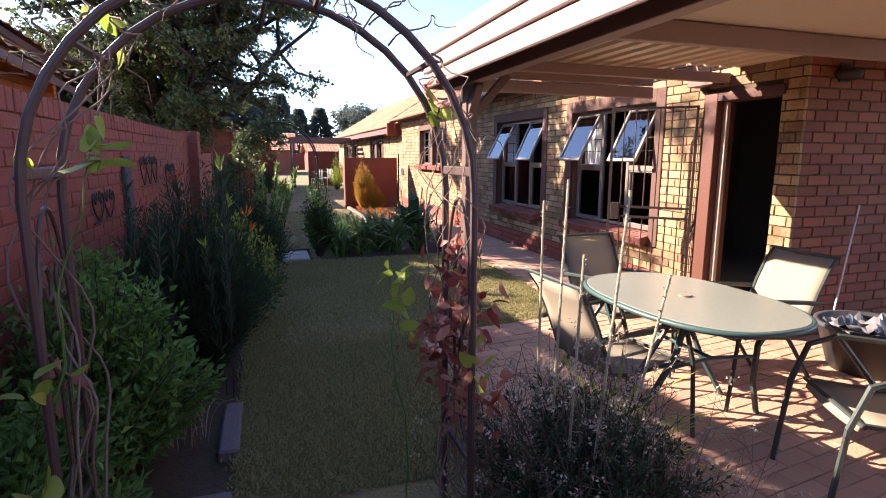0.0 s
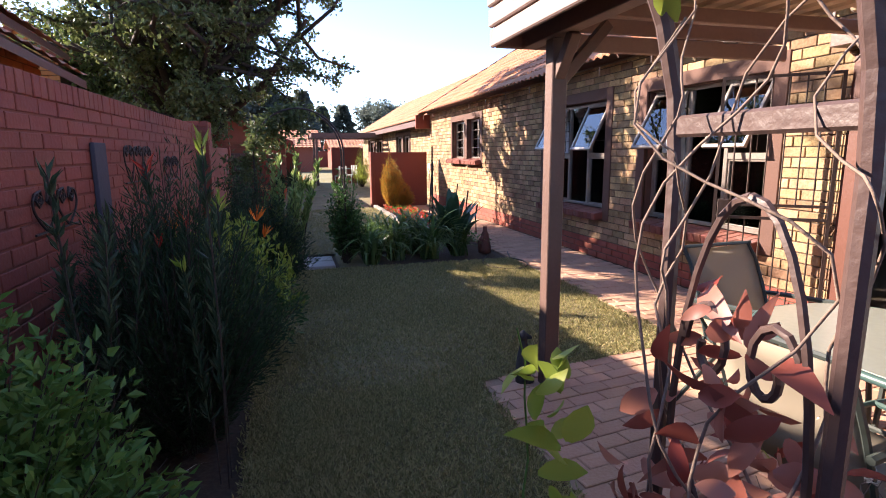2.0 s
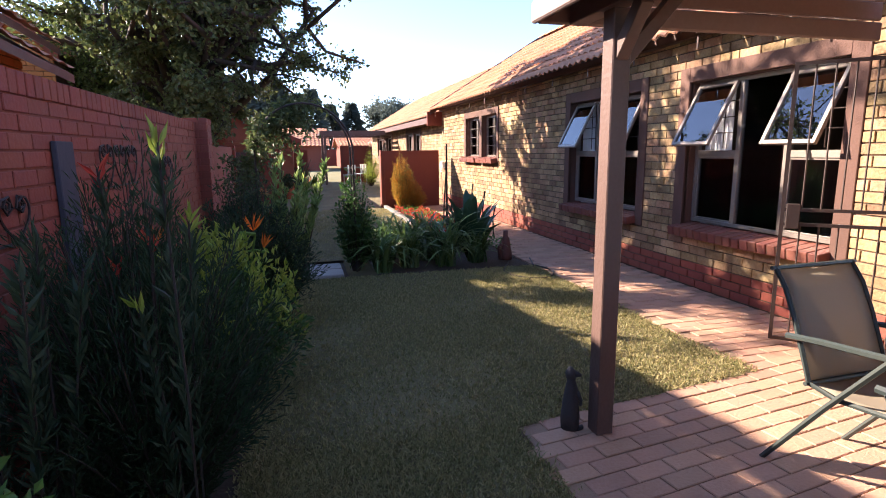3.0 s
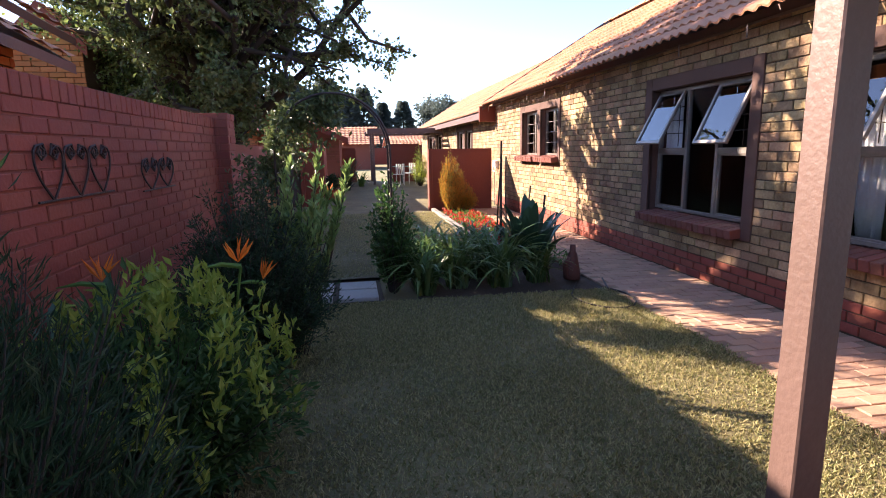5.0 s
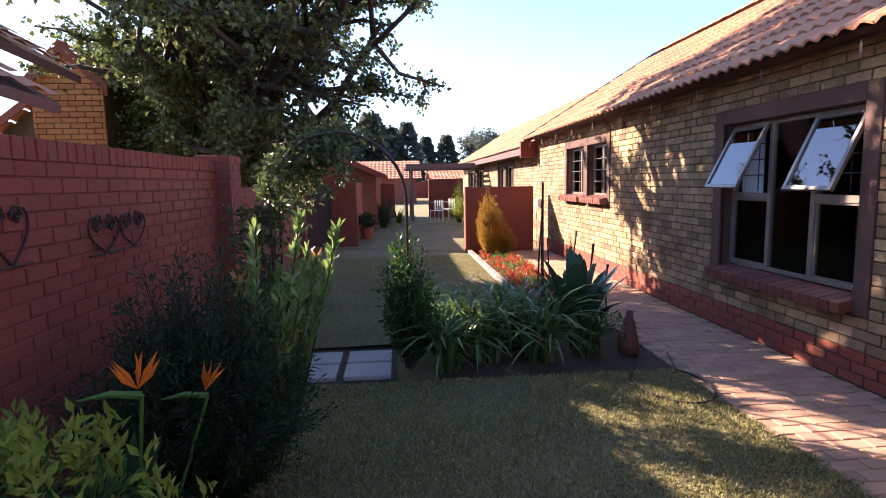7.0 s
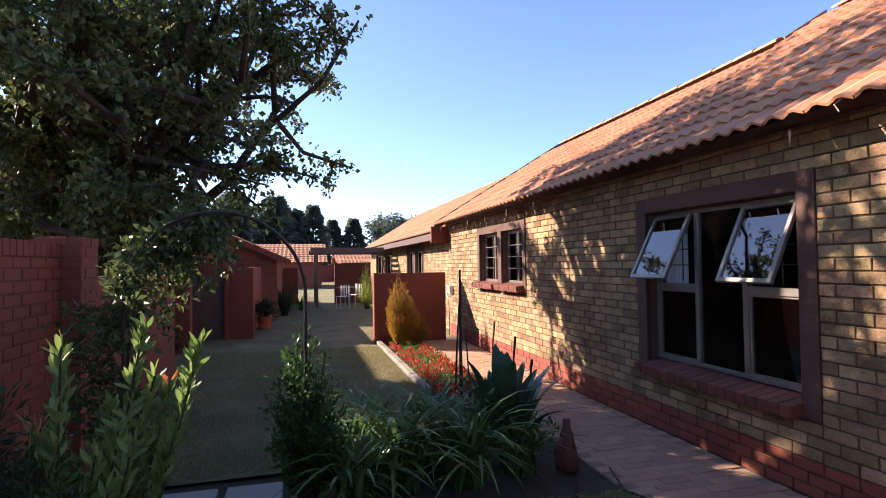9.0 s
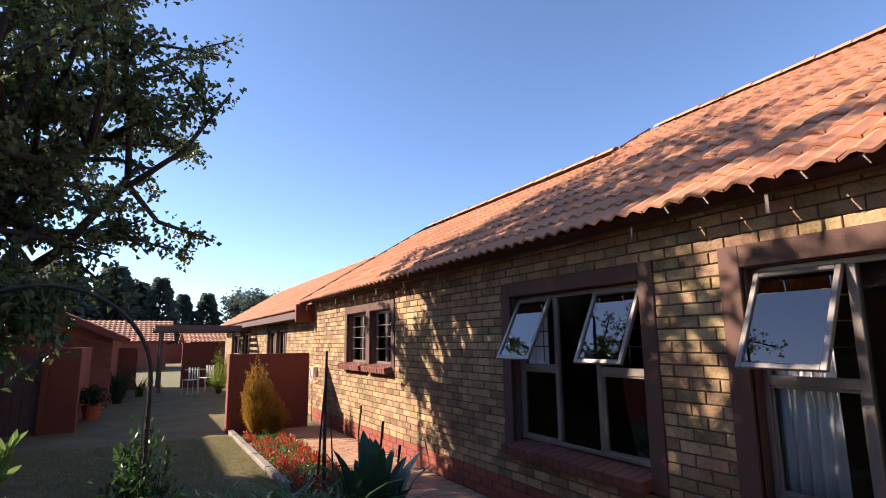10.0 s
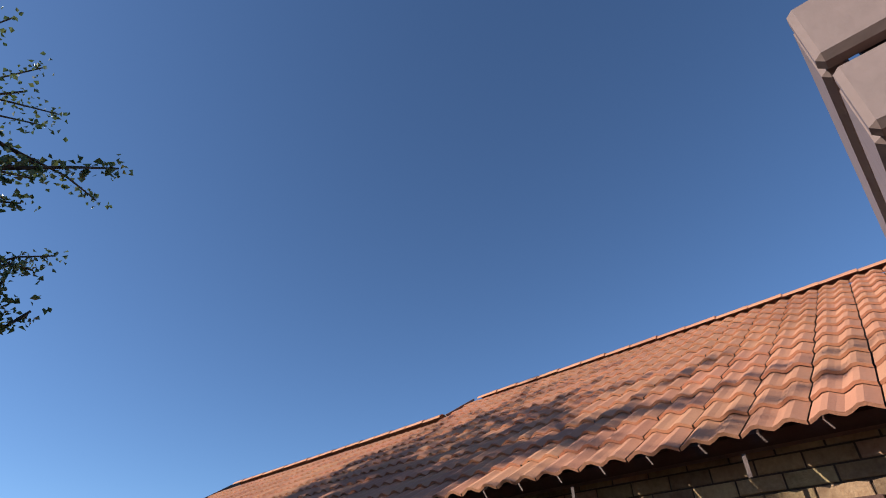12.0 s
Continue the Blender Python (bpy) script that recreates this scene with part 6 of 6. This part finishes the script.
def conifer(place, h, r, seed, label, n=1500):
    r7 = np.random.default_rng(seed)
    e = thing("conifer", place, label, "tree", "distant trees")
    part("trunk", tube([(0, 0, 0), (0, 0, h * 0.95)], [r * 0.08, r * 0.02], 6), BARK, e)
    t = r7.uniform(0.02, 1, n) ** 0.8
    rr = r * (1 - t) ** 0.8 * r7.uniform(0.5, 1.05, n) * (1 + 0.2 * np.sin(t * 40))
    a = r7.uniform(0, 6.28, n)
    B = np.stack([rr * np.cos(a), rr * np.sin(a), h * (0.06 + 0.94 * t)], 1)
    D = np.stack([np.cos(a), np.sin(a), r7.uniform(-0.5, 0.3, n)], 1)
    leaf_mesh("crown", B, D, r * 0.35, r * 0.2, HAZELEAF, e, rng=r7)


# distance haze is mixed into this leaf colour: paler and greyer than near foliage
HAZELEAF = leaf_material("haze_toned_far_needles", (0.09, 0.115, 0.10), (0.115, 0.14, 0.12), 0.5, 0.8)
for k, (x, y, h, r) in enumerate(((-7.5, 78, 8.2, 3.2), (-2.5, 80, 8.2, 2.6), (0.0, 82, 7.0, 2.2), (2.4, 80, 7.4, 1.8), (5.2, 84, 6.2, 1.5), (8.2, 84, 6.3, 1.6), (-12, 75, 7, 3.0), (-17, 80, 9, 3.4))):
    conifer((x, y, 0), h * 1.3, r * 1.45, 150 + k, "hazy dark conifer beyond the houses", 1800)


def round_tree(place, h, r, seed):
    r7 = np.random.default_rng(seed)
    e = thing("distant_tree", place, "broad dark tree rising behind the roofs", "tree", "distant trees")
    part("trunk", tube([(0, 0, 0), (0, 0, h * 0.6)], [r * 0.1, r * 0.05], 6), BARK, e)
    C = r7.normal(size=(60, 3)) * [r * 0.45, r * 0.45, h * 0.14] + [0, 0, h * 0.72]
    B = (C[:, None, :] + r7.normal(size=(60, 45, 3)) * r * 0.14).reshape(-1, 3)
    leaf_mesh("crown", B, r7.normal(size=B.shape), r * 0.16, r * 0.1, HAZELEAF, e, rng=r7)


for k, (x, y, h, r) in enumerate(((12.6, 82, 8.6, 3.0), (15.2, 84, 8.2, 2.6), (-4.5, 82, 6.8, 3.4), (-12, 78, 7.5, 4.0))):
    round_tree((x, y, 0), h, r, 170 + k)

# ---- paving ----
patio = tagged(part("patio_bed", box(1.14, 8.0, -2.5, 4.13, -0.045, -0.008), SAND), "clay brick paving of the patio", "paving", kind="structure")
path = tagged(part("path_bed", box(2.87, 3.938, 4.40, 15.42, -0.045, -0.008), SAND), "clay brick garden path beside the house", "paving", kind="structure")
tagged(pydata("patio_edge_bed", [(1.14, 4.131, -0.008), (3.938, 4.131, -0.008), (3.938, 4.52, -0.008), (2.87, 4.40, -0.008), (1.14, 4.131, -0.04)], [(0, 1, 2, 3)], SAND), "sand bed at the paving's edge", "paving", kind="structure")


def on_patio(x, y):
    if y > 3.17 and x > 3.86:
        return False
    if x < 1.16 or y < -2.4:
        return False
    edge = 4.13 + (x - 1.14) * (0.23 / 1.71)
    return y < min(edge, 4.5) - 0.03 if x < 2.9 else (y < 4.55 and x < 3.9 or y < 3.15)


def paver_set(parent, inside, frame_m, ext, near, limit, seed, w=0.105, l=0.215):
    """Running bond of bricks in a turned frame; near ones as parts."""
    rg = random.Random(seed)
    singles, V, Fc = [], [], []
    (u0, u1), (v0, v1) = ext
    for r in range(int((v1 - v0) / w)):
        for c in range(int((u1 - u0) / l) + 1):
            u = u0 + (c + 0.5 + (0.5 if r % 2 else 0)) * l
            v = v0 + (r + 0.5) * w
            p = frame_m @ Vector((u, v, 0))
            if not inside(p.x, p.y):
                continue
            z, tx, ty = rg.uniform(-0.0025, 0.0025), rg.uniform(-0.012, 0.012), rg.uniform(-0.01, 0.01)
            if near(p.x, p.y) and len(singles) < limit:
                singles.append((p.x, p.y, z, tx, ty))
                continue
            q, g = len(V), 0.004
            for gg, zz in ((0.0, -0.02), (0.0, -0.003), (g, 0.0)):
                for su, sv in ((-1, -1), (1, -1), (1, 1), (-1, 1)):
                    a, b = su * (l / 2 - 0.003 - gg), sv * (w / 2 - 0.003 - gg)
                    pp = frame_m @ Vector((u + a, v + b, 0))
                    V.append((pp.x, pp.y, zz + z + a * tx + b * ty))
            Fc += [(q + 8, q + 9, q + 10, q + 11)] + [(q + s + i, q + s + (i + 1) % 4, q + s + 4 + (i + 1) % 4, q + s + 4 + i) for s in (0, 4) for i in range(4)]
    tagged(pydata("pavers", V, Fc, PAVER_J, parent), kind="stuff")
    return singles


turned = Matrix.Rotation(lean, 4, "Z")
patio_single = paver_set(patio, on_patio, turned, ((-1, 8.5), (-3.5, 4.6)), lambda x, y: 1.1 < x < 3.9 and 2.6 < y < 4.6, 290, 200)
path_single = paver_set(path, lambda x, y: 2.90 < x < 3.89 and 4.52 < y < 15.38, Matrix.Identity(4), ((2.86, 4.0), (4.5, 15.4)), lambda x, y: y < 8.0, 280, 201)

# ---- the pieces, last ----
pave_me = []
for s in range(4):
    rg = random.Random(300 + s)
    V = []
    for gg, zz in ((0.0, -0.02), (0.0, -0.003), (0.004, 0.0)):
        for su, sv in ((-1, -1), (1, -1), (1, 1), (-1, 1)):
            V.append((su * (0.1045 - gg) + rg.uniform(-0.001, 0.001), sv * (0.0495 - gg) + rg.uniform(-0.001, 0.001), zz))
    me = bpy.data.meshes.new("paver")
    me.from_pydata(V, [], [(8, 9, 10, 11)] + [(s2 + i, s2 + (i + 1) % 4, s2 + 4 + (i + 1) % 4, s2 + 4 + i) for s2 in (0, 4) for i in range(4)])
    me.materials.append(PAVER)
    pave_me.append(me)
for parent, items, turn in ((patio, patio_single, lean), (path, path_single, 0.0)):
    for i, (x, y, z, tx, ty) in enumerate(items):
        ob = link_mesh("paver", pave_me[i % 4], None, parent)
        ob.location, ob.rotation_euler = (x, y, z), (ty, -tx, turn)
for i, (x, y, z) in enumerate(tiles_single):
    ob = link_mesh("roof_tile", TILES[i % 3][0], None, roof)
    ob.location, ob.rotation_euler = (x, y, z), (0, -slope, 0)
for parent, name, mat, items, x, axis, h, l, depth, flip, seed in PIECES:
    mes = [brick_template(name, l, h, depth, mat, seed * 10 + s) for s in range(5)] if items else []
    for i, (y, z, ln, proud) in enumerate(items):
        ob = link_mesh(name, mes[(i * 7) % 5], None, parent)
        ob.location = (x - proud if flip else x + proud, y, z)
        if flip:
            ob.rotation_euler = (0, 0, math.pi)
